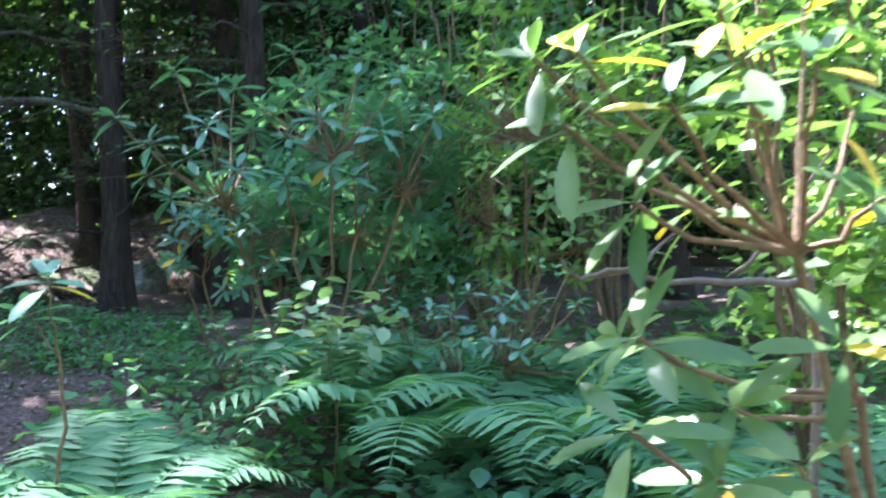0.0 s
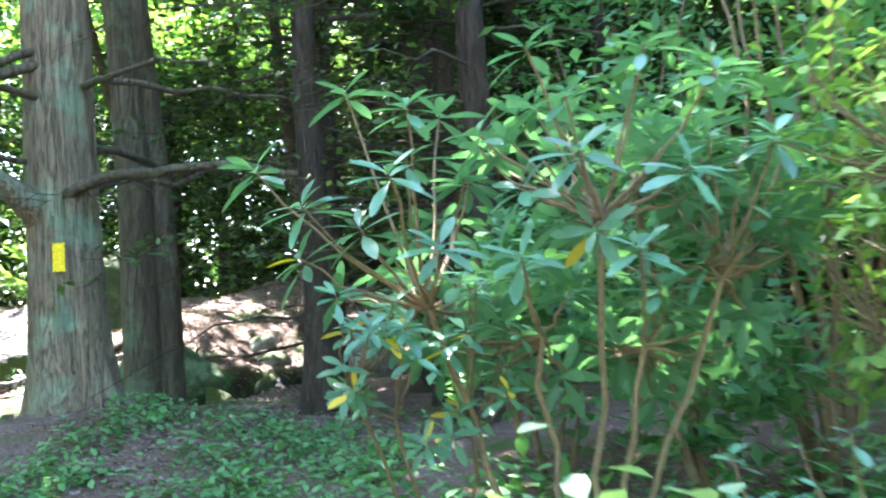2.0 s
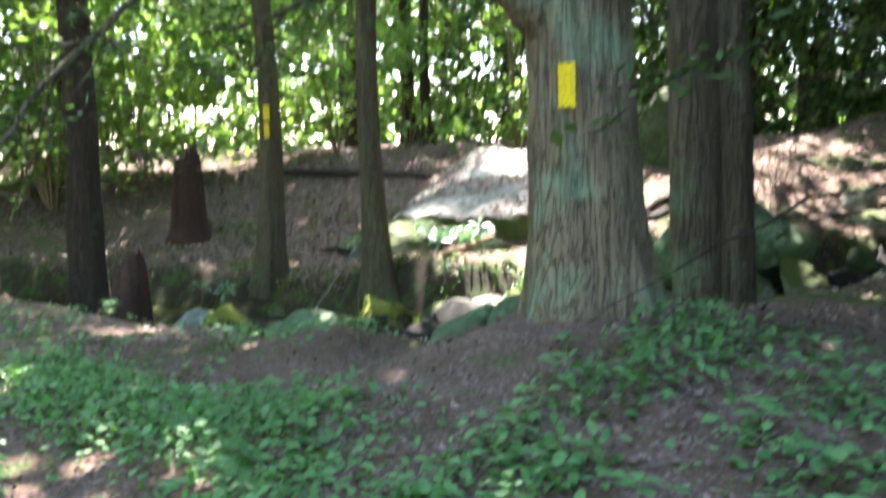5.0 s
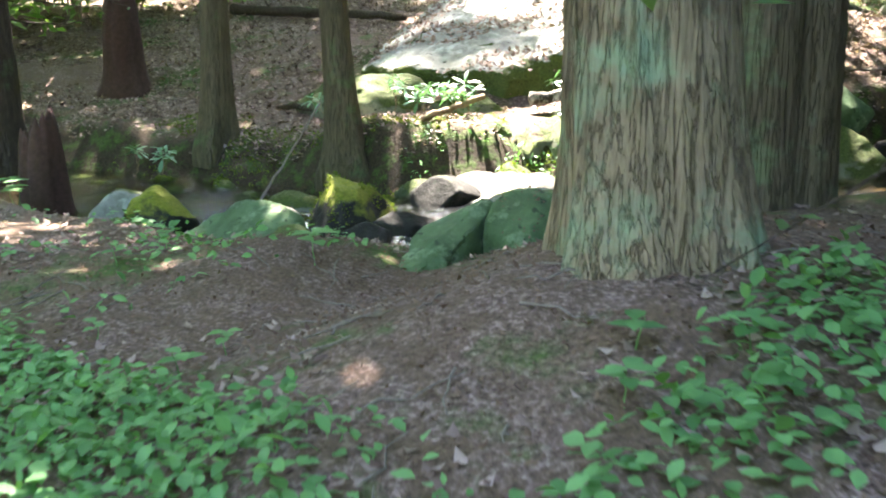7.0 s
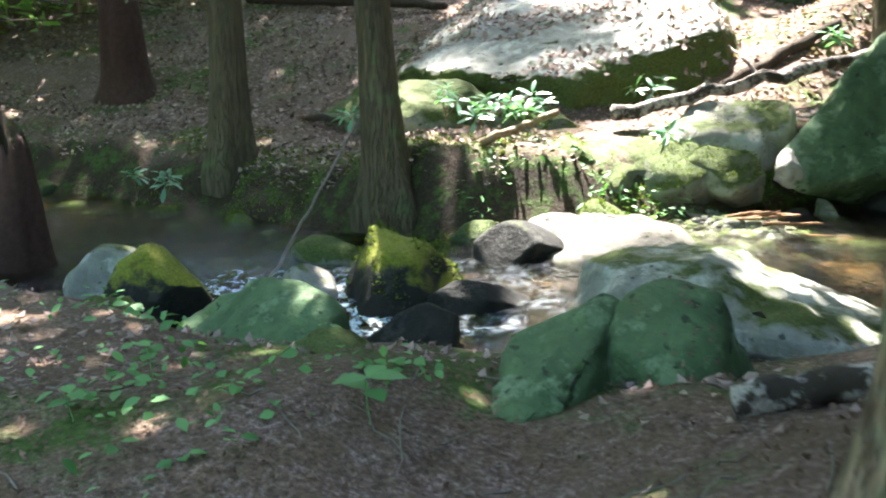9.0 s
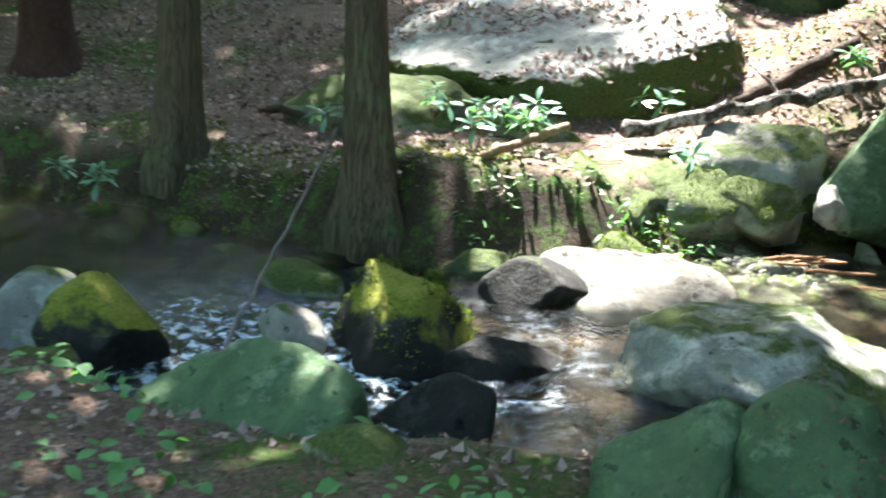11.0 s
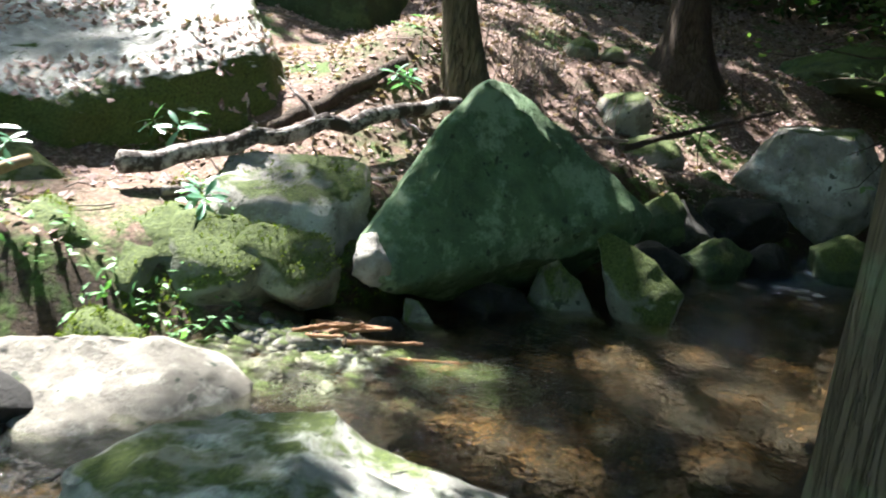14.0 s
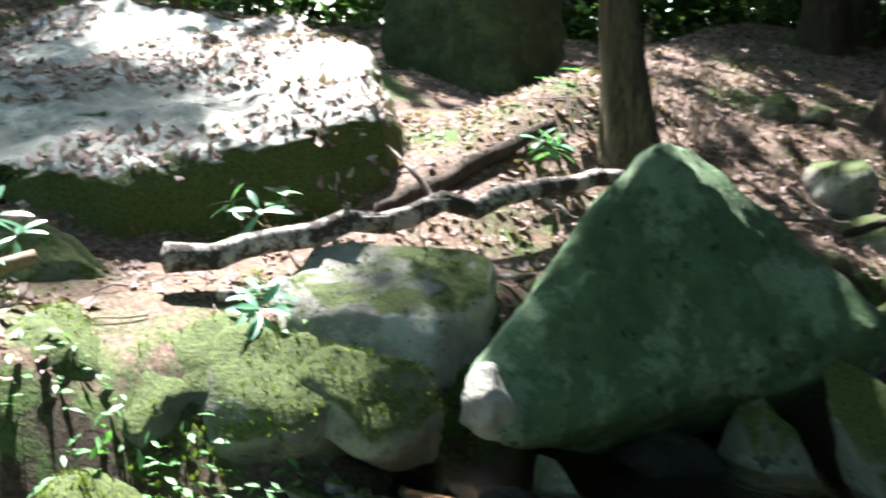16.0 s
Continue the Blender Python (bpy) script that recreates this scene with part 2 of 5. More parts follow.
def ground_material():
    n = Nodes("forest_floor")
    big, mid, fine = n.noise(0.9, 5), n.noise(6, 6, 0.7), n.noise(45, 5, 0.7)
    litter = n.ramp(fine, [(0.3, (0.035, 0.022, 0.016)), (0.5, (0.13, 0.085, 0.07)), (0.7, (0.36, 0.265, 0.235))])
    soil = n.ramp(fine, [(0.3, (0.045, 0.03, 0.02)), (0.7, (0.16, 0.105, 0.07))])
    col = n.mix(n.ramp(mid, [(0.4, (0, 0, 0)), (0.6, (1, 1, 1))]), soil, litter)
    moss = n.ramp(fine, [(0.3, (0.018, 0.034, 0.008)), (0.7, (0.075, 0.12, 0.026))])
    where = n.ramp(n.maths("ADD", n.maths("MULTIPLY", big, 0.7), n.maths("MULTIPLY", mid, 0.3)), [(0.53, (0, 0, 0)), (0.6, (1, 1, 1))])
    edge = n.add("ShaderNodeAttribute")
    edge.attribute_name = "bank"
    by_water = n.maths("MULTIPLY", edge.outputs["Fac"], n.ramp(mid, [(0.46, (0, 0, 0)), (0.58, (0.9, 0.9, 0.9))]))
    col = n.mix(n.maths("MAXIMUM", where, by_water), col, moss)
    raw = n.mix(n.ramp(mid, [(0.48, (0, 0, 0)), (0.6, (1, 1, 1))]), n.ramp(fine, [(0.3, (0.012, 0.009, 0.006)), (0.7, (0.06, 0.042, 0.026))]), moss)
    col = n.mix(n.ramp(n.upward(), [(0.72, (1, 1, 1)), (0.88, (0, 0, 0))]), col, raw)
    # Dark tone of shaded bed and gold of sunlit bed, both put into this ramp.
    bed = n.ramp(n.noise(9, 5, 0.7), [(0.45, (0.006, 0.005, 0.003)), (0.57, (0.02, 0.012, 0.005)), (0.67, (0.14, 0.07, 0.017)), (0.77, (0.36, 0.2, 0.055))])
    att = n.add("ShaderNodeAttribute")
    att.attribute_name = "bed"
    low = att.outputs["Fac"]
    col = n.mix(low, col, bed)
    return n.done(col, 0.9, [(mid, 0.6, 0.05), (fine, 0.7, 0.015)], 0.2)


def rock_material(name, stone, lichen, moss_from, lean=0.35, moss_colour=((0.018, 0.03, 0.008), (0.085, 0.115, 0.026))):
    n = Nodes(name)
    big, mid, fine = n.noise(1.6, 5), n.noise(7, 6, 0.7), n.noise(60, 4, 0.7)
    base = n.ramp(mid, [(0.3, tuple(0.55 * c for c in stone)), (0.6, stone), (0.8, tuple(min(1, 1.35 * c) for c in stone))])
    base = n.mix(n.ramp(n.noise(3.3, 6, 0.75), [(0.52, (0, 0, 0)), (0.6, (1, 1, 1))]), base, lichen)
    base = n.mix(n.ramp(n.noise(16, 3, 0.5), [(0.64, (0, 0, 0)), (0.69, (0.85, 0.85, 0.85))]), base, (0.02, 0.03, 0.018))
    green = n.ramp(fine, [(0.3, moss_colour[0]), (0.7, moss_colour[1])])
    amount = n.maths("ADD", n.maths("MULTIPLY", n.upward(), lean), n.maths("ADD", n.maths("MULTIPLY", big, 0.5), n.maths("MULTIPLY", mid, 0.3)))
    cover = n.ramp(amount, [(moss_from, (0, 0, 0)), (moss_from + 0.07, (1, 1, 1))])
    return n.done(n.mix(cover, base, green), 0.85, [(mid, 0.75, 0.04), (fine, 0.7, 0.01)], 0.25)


def bark_material(name, dark, light, green, amount):
    n = Nodes(name)
    ridges = n.noise(1.0, 6, 0.65, (26, 26, 3.2))
    plates = n.noise(1.0, 4, 0.6, (75, 75, 7))
    vein = n.maths("ABSOLUTE", n.maths("SUBTRACT", n.noise(1.0, 4, 0.6, (34, 34, 2.3)), 0.5), 0)
    crack = n.ramp(vein, [(0.0, (0.45, 0.45, 0.45)), (0.05, (1, 1, 1))])
    col = n.ramp(ridges, [(0.3, tuple(0.5 * (a + c) for a, c in zip(dark, light))), (0.62, light)])
    col = n.mix(0.45, col, n.ramp(plates, [(0.35, dark), (0.65, light)]))
    col = n.mix(crack, dark, col)
    where = n.ramp(n.noise(2.2, 5, 0.7), [(amount, (0, 0, 0)), (amount + 0.14, (0.8, 0.8, 0.8))])
    col = n.mix(where, col, green)
    return n.done(col, 0.9, [(crack, 1.0, 0.02), (ridges, 0.7, 0.02), (plates, 0.6, 0.01)], 0.15)


def leaf_material(name, dark, light, rough=0.4, through=0.35, odd=None, gloss=0.5):
    """Leaves: colour varies from leaf to leaf, and some light comes through."""
    n = Nodes(name)
    g = n.add("ShaderNodeNewGeometry")
    info = n.add("ShaderNodeObjectInfo")
    seed = n.maths("FRACT", n.maths("ADD", g.outputs["Random Per Island"], info.outputs["Random"]), 0)
    stops = [(0.0, dark), (0.85, light)]
    if odd:
        stops += [(0.955, light), (0.965, odd)]
    col = n.ramp(seed, stops)
    col = n.mix(n.maths("MULTIPLY", n.noise(30, 3), 0.5), col, tuple(0.6 * c for c in dark))
    n.done(col, rough, [(n.noise(90, 2), 0.15, 0.003)], gloss)
    tr = n.add("ShaderNodeBsdfTranslucent")
    warm = n.mix(1.0, col, (1.0, 1.15, 0.45), "MULTIPLY")
    n.link(warm, tr.inputs[0])
    mx = n.add("ShaderNodeMixShader")
    mx.inputs[0].default_value = through
    n.link(n.shader.outputs[0], mx.inputs[1])
    n.link(tr.outputs[0], mx.inputs[2])
    n.link(mx.outputs[0], n.tree.nodes["Material Output"].inputs[0])
    return n.mat


def plain(name, colour, rough=0.7, size=20):
    n = Nodes(name)
    f = n.noise(size, 5, 0.7)
    return n.done(n.ramp(f, [(0.3, tuple(0.6 * c for c in colour)), (0.7, tuple(min(1, 1.25 * c) for c in colour))]), rough, [(f, 0.4, 0.01)], 0.3)


def water_material():
    n = Nodes("brook_water")
    s = n.shader
    waves, fine = n.noise(7, 3, 0.6), n.noise(28, 3, 0.6)
    n.done((0.5, 0.54, 0.42), 0.03, [(waves, 0.7, 0.08), (fine, 0.6, 0.03)], 0.5)
    s.inputs["Transmission Weight"].default_value = 1.0
    s.inputs["IOR"].default_value = 1.33
    foam = n.add("ShaderNodeBsdfDiffuse")
    foam.inputs[0].default_value = (0.66, 0.78, 0.85, 1)
    att = n.add("ShaderNodeAttribute")
    att.attribute_name = "foam"
    fac = n.maths("MULTIPLY", att.outputs["Fac"], n.ramp(n.noise(14, 5, 0.75), [(0.47, (0, 0, 0)), (0.62, (1, 1, 1))]))
    mx = n.add("ShaderNodeMixShader")
    n.link(fac, mx.inputs[0])
    n.link(s.outputs[0], mx.inputs[1])
    n.link(foam.outputs[0], mx.inputs[2])
    n.link(mx.outputs[0], n.tree.nodes["Material Output"].inputs[0])
    return n.mat


FLOOR = ground_material()
STONE = rock_material("mossy_stone", (0.24, 0.245, 0.21), (0.34, 0.36, 0.31), 0.69)
# The sun on the top is put into the pale stone; moss keeps to the sides.
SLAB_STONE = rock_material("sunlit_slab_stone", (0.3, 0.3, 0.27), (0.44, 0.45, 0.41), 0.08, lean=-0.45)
DARK_MOSS_STONE = rock_material("dark_moss_stone", (0.045, 0.065, 0.028), (0.07, 0.10, 0.04), 0.6)
DIRTY_STONE = rock_material("dirty_stone", (0.2, 0.185, 0.15), (0.28, 0.28, 0.23), 0.6)
GREEN_STONE = rock_material("algae_green_stone", (0.075, 0.13, 0.06), (0.15, 0.215, 0.125), 0.86)
SUNNY_STONE = rock_material("sunlit_rock", (0.15, 0.14, 0.115), (0.24, 0.235, 0.2), 0.58, 0.15)
PALE_STONE = rock_material("pale_stone", (0.24, 0.23, 0.2), (0.32, 0.33, 0.29), 0.68)
BED_STONE = rock_material("bed_stone", (0.03, 0.019, 0.009), (0.13, 0.07, 0.02), 0.95)
WET_STONE = rock_material("wet_stone", (0.016, 0.016, 0.014), (0.035, 0.035, 0.03), 0.8)
RAPIDS_STONE = rock_material("rapids_stone", (0.018, 0.018, 0.015), (0.035, 0.035, 0.03), 0.66, 0.6, ((0.07, 0.085, 0.008), (0.2, 0.21, 0.025)))
MOSS_STONE = rock_material("thick_moss_stone", (0.14, 0.15, 0.11), (0.2, 0.22, 0.15), 0.5)
BARK = bark_material("furrowed_bark", (0.06, 0.046, 0.03), (0.27, 0.215, 0.145), (0.2, 0.29, 0.19), 0.5)
DARK_BARK = bark_material("dark_bark", (0.018, 0.014, 0.011), (0.085, 0.065, 0.048), (0.09, 0.14, 0.07), 0.6)
STAINED_BARK = bark_material("green_stained_bark", (0.035, 0.03, 0.018), (0.14, 0.115, 0.07), (0.09, 0.15, 0.06), 0.56)
BOUGH_BARK = bark_material("bough_bark", (0.035, 0.03, 0.02), (0.15, 0.125, 0.085), (0.14, 0.19, 0.11), 0.55)
SHRUB_BARK = plain("shrub_bark", (0.2, 0.14, 0.08), 0.8, 40)
DEADWOOD = plain("weathered_deadwood", (0.16, 0.135, 0.11), 0.85, 25)
ROTTEN = plain("rotten_red_wood", (0.055, 0.028, 0.021), 0.9, 20)
# One leaf in two tones: skylit blue-green, then sunlit yellow-green, light put into colour.
RHODO_LEAF = leaf_material("rhododendron_leaf", (0.08, 0.2, 0.12), (0.17, 0.37, 0.23), 0.3, 0.35, None, 0.65)
SUN_LEAF = leaf_material("sunlit_rhododendron_leaf", (0.09, 0.19, 0.06), (0.2, 0.31, 0.1), 0.38, 0.45, None, 0.45)
# Brighter copy of the hemlock needles: light on the sprays put into the colour.
LIT_SPRAY = leaf_material("lit_hemlock_spray", (0.05, 0.1, 0.035), (0.12, 0.19, 0.07), 0.6, 0.4, None, 0.2)
YELLOW_LEAF = leaf_material("yellow_leaf", (0.55, 0.38, 0.02), (0.75, 0.55, 0.04), 0.5, 0.4)
LAUREL_LEAF = leaf_material("laurel_leaf", (0.13, 0.26, 0.06), (0.34, 0.5, 0.14), 0.35, 0.45)
FERN_LEAF = leaf_material("fern_leaf", (0.1, 0.24, 0.11), (0.2, 0.4, 0.2), 0.55, 0.45, None, 0.25)
HERB_LEAF = leaf_material("herb_leaf", (0.075, 0.2, 0.07), (0.18, 0.39, 0.15), 0.5, 0.4, None, 0.3)
NEEDLES = leaf_material("hemlock_needles", (0.018, 0.045, 0.014), (0.05, 0.10, 0.03), 0.6, 0.3, None, 0.2)
# Lighter than the canopy leaf: sun on the clearing put into the colour.
SUNLIT_CLEARING_LEAF = leaf_material("sunlit_clearing_leaf", (0.13, 0.24, 0.075), (0.29, 0.42, 0.16), 0.5, 0.55, None, 0.3)
PALE_LEAF = leaf_material("pale_sapling_leaf", (0.2, 0.32, 0.17), (0.34, 0.46, 0.27), 0.5, 0.4, None, 0.3)
CANOPY_LEAF = leaf_material("broadleaf_canopy", (0.07, 0.15, 0.04), (0.19, 0.31, 0.09), 0.5, 0.5, None, 0.3)
DRY_LEAF = leaf_material("dry_leaf", (0.09, 0.052, 0.042), (0.42, 0.31, 0.28), 0.75, 0.15, None, 0.25)
DUFF_LEAF = leaf_material("needle_duff", (0.085, 0.05, 0.038), (0.2, 0.13, 0.1), 0.85, 0.1, None, 0.15)
MOSS_LEAF = leaf_material("moss_tuft", (0.045, 0.075, 0.012), (0.2, 0.25, 0.045), 0.8, 0.3, None, 0.1)


def log_material():
    n = Nodes("weathered_log")
    patches, grain = n.noise(9, 5, 0.7), n.noise(70, 4, 0.7)
    wood = n.ramp(grain, [(0.3, (0.16, 0.14, 0.125)), (0.7, (0.4, 0.37, 0.34))])
    col = n.mix(n.ramp(patches, [(0.47, (0, 0, 0)), (0.56, (1, 1, 1))]), (0.035, 0.028, 0.022), wood)
    return n.done(col, 0.85, [(patches, 0.8, 0.02), (grain, 0.5, 0.006)], 0.2)


LOG_BARK = log_material()
STICK = plain("orange_stick", (0.2, 0.105, 0.05), 0.8, 30)
BLAZE = plain("yellow_trail_paint", (0.85, 0.62, 0.01), 0.6, 60)
WATER = water_material()

# ---------------------------------------------------------------- ground and water
def spread(a, b, fine, far):
    """Grid lines: even between a and b, widening out to far on either side."""
    mid = list(np.arange(a, b + fine / 2, fine))
    step, out, lo, hi = fine, [], mid[0], mid[-1]
    low, high = [], []
    while hi < far:
        step *= 1.35
        lo, hi = lo - step, hi + step
        low.append(lo)
        high.append(hi)
    return np.array(low[::-1] + mid + high)


gx, gy = spread(-16, 5, 0.045, 600), spread(-3, 20, 0.045, 600)
X, Y = np.meshgrid(gx, gy)
Z = ground_z(X.ravel(), Y.ravel())
nx, ny = len(gx), len(gy)
ii, jj = np.meshgrid(np.arange(ny - 1), np.arange(nx - 1), indexing="ij")
quads = np.stack([ii * nx + jj, ii * nx + jj + 1, (ii + 1) * nx + jj + 1, (ii + 1) * nx + jj], -1).reshape(-1, 4)
ground = bulk("ground", np.stack([X.ravel(), Y.ravel(), Z], -1), quads, FLOOR)
bed = ground.data.attributes.new("bed", "FLOAT", "POINT")
bed.data.foreach_set("value", bed_amount(X.ravel(), Y.ravel()).astype(np.float32))
bank = ground.data.attributes.new("bank", "FLOAT", "POINT")
bank.data.foreach_set("value", bank_amount(X.ravel(), Y.ravel()).astype(np.float32))
tagged(ground, "brown forest floor with leaf litter and patches of moss", "ground", kind="structure")


def build_water():
    """A strip that follows the brook, with waves and a small fall between the boulders."""
    pts = np.array(BROOK)
    t = np.linspace(0, len(pts) - 1, 900)
    c = np.stack([np.interp(t, np.arange(len(pts)), pts[:, k]) for k in range(4)], -1)
    seg = np.concatenate([[0], np.cumsum(np.hypot(*np.diff(c[:, :2], axis=0).T))])
    for k in range(4):
        c[:, k] = np.convolve(np.pad(c[:, k], 20, mode="edge"), np.ones(41) / 41, mode="valid")
    tan = unit(np.gradient(c[:, :2], axis=0))
    nor = np.stack([-tan[:, 1], tan[:, 0]], -1)
    across = np.linspace(-1, 1, 41)
    p = c[:, None, :2] + across[None, :, None] * (c[:, 2] + 0.55)[:, None, None] * nor[:, None, :]
    fall = np.exp(-((p[..., 0] + 7.6) ** 2 / 1.0 + (p[..., 1] - 9.2) ** 2 / 0.4)) + 0.25 * np.exp(-((p[..., 0] + 4.1) ** 2 / 0.25 + (p[..., 1] - 15.0) ** 2 / 0.5))
    z = c[:, 3][:, None] + 0.006 * soft_noise(p[..., 0], p[..., 1], 0.22, 3) + fall * (0.035 * soft_noise(p[..., 0], p[..., 1], 0.12, 8) + 0.02 * soft_noise(p[..., 0], p[..., 1], 0.06, 6))
    n, m = z.shape
    i, j = np.meshgrid(np.arange(n - 1), np.arange(m - 1), indexing="ij")
    f = np.stack([i * m + j, i * m + j + 1, (i + 1) * m + j + 1, (i + 1) * m + j], -1).reshape(-1, 4)
    ob = bulk("water", np.concatenate([p, z[..., None]], -1).reshape(-1, 3), f[:, ::-1], WATER)
    a = ob.data.attributes.new("foam", "FLOAT", "POINT")
    a.data.foreach_set("value", np.clip(fall, 0, 1).ravel().astype(np.float32))
    ob.visible_shadow = False
    return tagged(ob, "clear shallow brook water with small rapids", "water", kind="structure")


build_water()


# ---------------------------------------------------------------- rocks
def rock(name, x, y, z, sx, sy, sz, mat, label, seed=0, turn=0.0, cuts=11, rough=0.11, tilt=(0, 0), parent=None, part_label=""):
    """A boulder: a ball flattened by random planes, then roughened. z is its middle."""
    r = random.Random(seed)
    bm = bmesh.new()
    bmesh.ops.create_icosphere(bm, subdivisions=5 if max(sx, sy, sz) > 0.4 else 4 if max(sx, sy, sz) > 0.2 else 3, radius=1.0)
    planes = []
    for k in range(cuts):
        v = Vector((r.uniform(-1, 1), r.uniform(-1, 1), r.uniform(-0.5, 1))).normalized()
        planes.append((v, r.uniform(0.62, 0.85)))
    off = Vector((r.uniform(0, 50), r.uniform(0, 50), r.uniform(0, 50)))
    turn_m = Matrix.Rotation(radians(turn), 3, "Z") @ Matrix.Rotation(radians(tilt[0]), 3, "X") @ Matrix.Rotation(radians(tilt[1]), 3, "Y")
    for v in bm.verts:
        p = v.co.copy()
        for nrm, d in planes:
            over = p.dot(nrm) - d
            if over > 0:
                p -= nrm * over * 0.92
        q = p * 1.0
        p *= 1 + rough * noise.fractal(q * 1.3 + off, 0.8, 2.1, 4) + 0.35 * rough * noise.noise(q * 7 + off)
        v.co = turn_m @ Vector((p.x * sx, p.y * sy, p.z * sz))
    if parent:
        return part(name, bm, mat, parent, part_label)
    ob = part(name, bm, mat, None)
    ob.location = (x, y, z)
    return tagged(ob, label, "rock")


def hull_rock(name, corners, mat, label, rough=0.035, seed=0, rounds=4, bevel=0.05):
    """An angular boulder: the hull of a few corners, its edges worn round, its faces roughened."""
    bm = bmesh.new()
    vs = [bm.verts.new(c) for c in corners]
    bmesh.ops.convex_hull(bm, input=vs)
    bmesh.ops.delete(bm, geom=[v for v in bm.verts if not v.link_faces], context="VERTS")
    bmesh.ops.dissolve_limit(bm, angle_limit=radians(4), verts=bm.verts, edges=bm.edges)
    bmesh.ops.bevel(bm, geom=list(bm.edges), offset=bevel, segments=3, profile=0.6, affect="EDGES")
    bmesh.ops.triangulate(bm, faces=bm.faces)
    for k in range(rounds):
        long = [e for e in bm.edges if e.calc_length() > 0.075]
        if not long:
            break
        bmesh.ops.subdivide_edges(bm, edges=long, cuts=1)
        bmesh.ops.triangulate(bm, faces=[f for f in bm.faces if len(f.verts) > 3])
    bm.normal_update()
    off = Vector((seed * 3.1, seed * 1.7, 5))
    move = [(v, v.normal * (rough * noise.fractal(v.co * 2.2 + off, 0.8, 2.1, 4) + 0.3 * rough * noise.noise(v.co * 14 + off))) for v in bm.verts]
    for v, d in move:
        v.co += d
    return tagged(part(name, bm, mat, None), label, "rock")


hull_rock("boulder", [(-5.98, 12.98, 1.76), (-5.84, 13.2, 1.72), (-6.34, 12.22, 0.97), (-6.2, 12.12, 0.78), (-5.12, 13.3, 1.1), (-5.02, 13.5, 1.08), (-5.06, 13.4, 0.92),
                      (-5.2, 13.9, 0.9), (-5.5, 13.9, 0.5), (-6.45, 13.0, 1.05), (-6.2, 13.6, 1.3), (-6.35, 13.2, 0.5), (-5.75, 13.45, 0.4)],
          GREEN_STONE, "pyramid-shaped grey-green boulder at the edge of the brook", 0.035, 1, 5, 0.025)
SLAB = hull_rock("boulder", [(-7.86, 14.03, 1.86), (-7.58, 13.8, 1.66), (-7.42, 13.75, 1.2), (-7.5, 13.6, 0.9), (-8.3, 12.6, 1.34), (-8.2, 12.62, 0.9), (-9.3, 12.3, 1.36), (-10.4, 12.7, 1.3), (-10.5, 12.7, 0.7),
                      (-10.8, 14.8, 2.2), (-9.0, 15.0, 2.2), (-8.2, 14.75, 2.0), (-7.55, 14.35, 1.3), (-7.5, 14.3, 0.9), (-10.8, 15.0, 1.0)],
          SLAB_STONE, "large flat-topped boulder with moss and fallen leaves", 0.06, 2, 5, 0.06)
rock("boulder", -8.25, 16.5, 2.25, 0.72, 0.75, 1.0, DARK_MOSS_STONE, "tall dark boulder covered with moss", 4, 20)
rock("boulder", -4.0, 15.75, 1.12, 0.62, 0.6, 0.5, PALE_STONE, "rounded pale boulder standing at the brook's edge", 11, 30, 8)
rock("rock", -5.42, 15.6, 1.42, 0.27, 0.3, 0.24, DIRTY_STONE, "pale angular rock on the leaf-covered bank", 12, 10, 18, 0.08)
rock("rock", -5.12, 15.25, 1.18, 0.36, 0.28, 0.16, DIRTY_STONE, "flat grey rock lying on the leaf-covered bank", 15, 25, 16, 0.07)
rock("rock", -4.7, 15.3, 0.9, 0.26, 0.25, 0.24, MOSS_STONE, "mossy rock lying on the far bank", 13)
rock("rock", -4.85, 14.7, 0.74, 0.3, 0.28, 0.24, WET_STONE, "dark wet rock at the water's edge", 14)
for k, (rx, ry, rs) in enumerate([(-4.95, 14.1, 0.2), (-4.6, 14.35, 0.24), (-4.25, 14.6, 0.2), (-5.0, 14.55, 0.22), (-4.4, 15.0, 0.26), (-3.7, 15.0, 0.3)]):
    rock("rock", rx, ry, max(gz(rx, ry), 0.58) + 0.06, rs * 1.2, rs, rs * 0.9, (WET_STONE, DARK_MOSS_STONE)[k % 2], "dark rock wedged below the leaf-covered bank", 140 + k, 50 * k, 14)
LEDGE = hull_rock("rock", [(-6.6, 12.95, 1.25), (-6.48, 12.7, 1.16), (-6.55, 12.42, 1.06), (-6.95, 12.28, 1.08), (-7.3, 12.4, 1.12), (-7.3, 12.75, 1.2), (-6.5, 12.42, 0.75), (-7.2, 12.15, 0.75), (-7.35, 12.8, 0.8), (-6.5, 13.0, 0.8), (-6.62, 12.3, 0.85)],
          PALE_STONE, "sunlit pale rock ledge with moss on the bank", 0.07, 21, 4, 0.05)
rock("rock", -6.24, 12.17, 0.9, 0.1, 0.09, 0.13, PALE_STONE, "small white-streaked rock wedged against the boulder", 3, 20, 16, 0.2)
hull_rock("rock", [(-5.31, 13.16, 1.03), (-5.21, 13.18, 1.02), (-4.94, 13.17, 0.9), (-4.76, 13.13, 0.76), (-4.86, 12.92, 0.42), (-5.08, 12.92, 0.68), (-5.23, 13.02, 0.85), (-5.12, 13.4, 0.5), (-4.8, 13.3, 0.42), (-5.05, 12.95, 0.42)],
          MOSS_STONE, "leaning mossy slab of rock standing in the water", 0.025, 5, 4, 0.025)
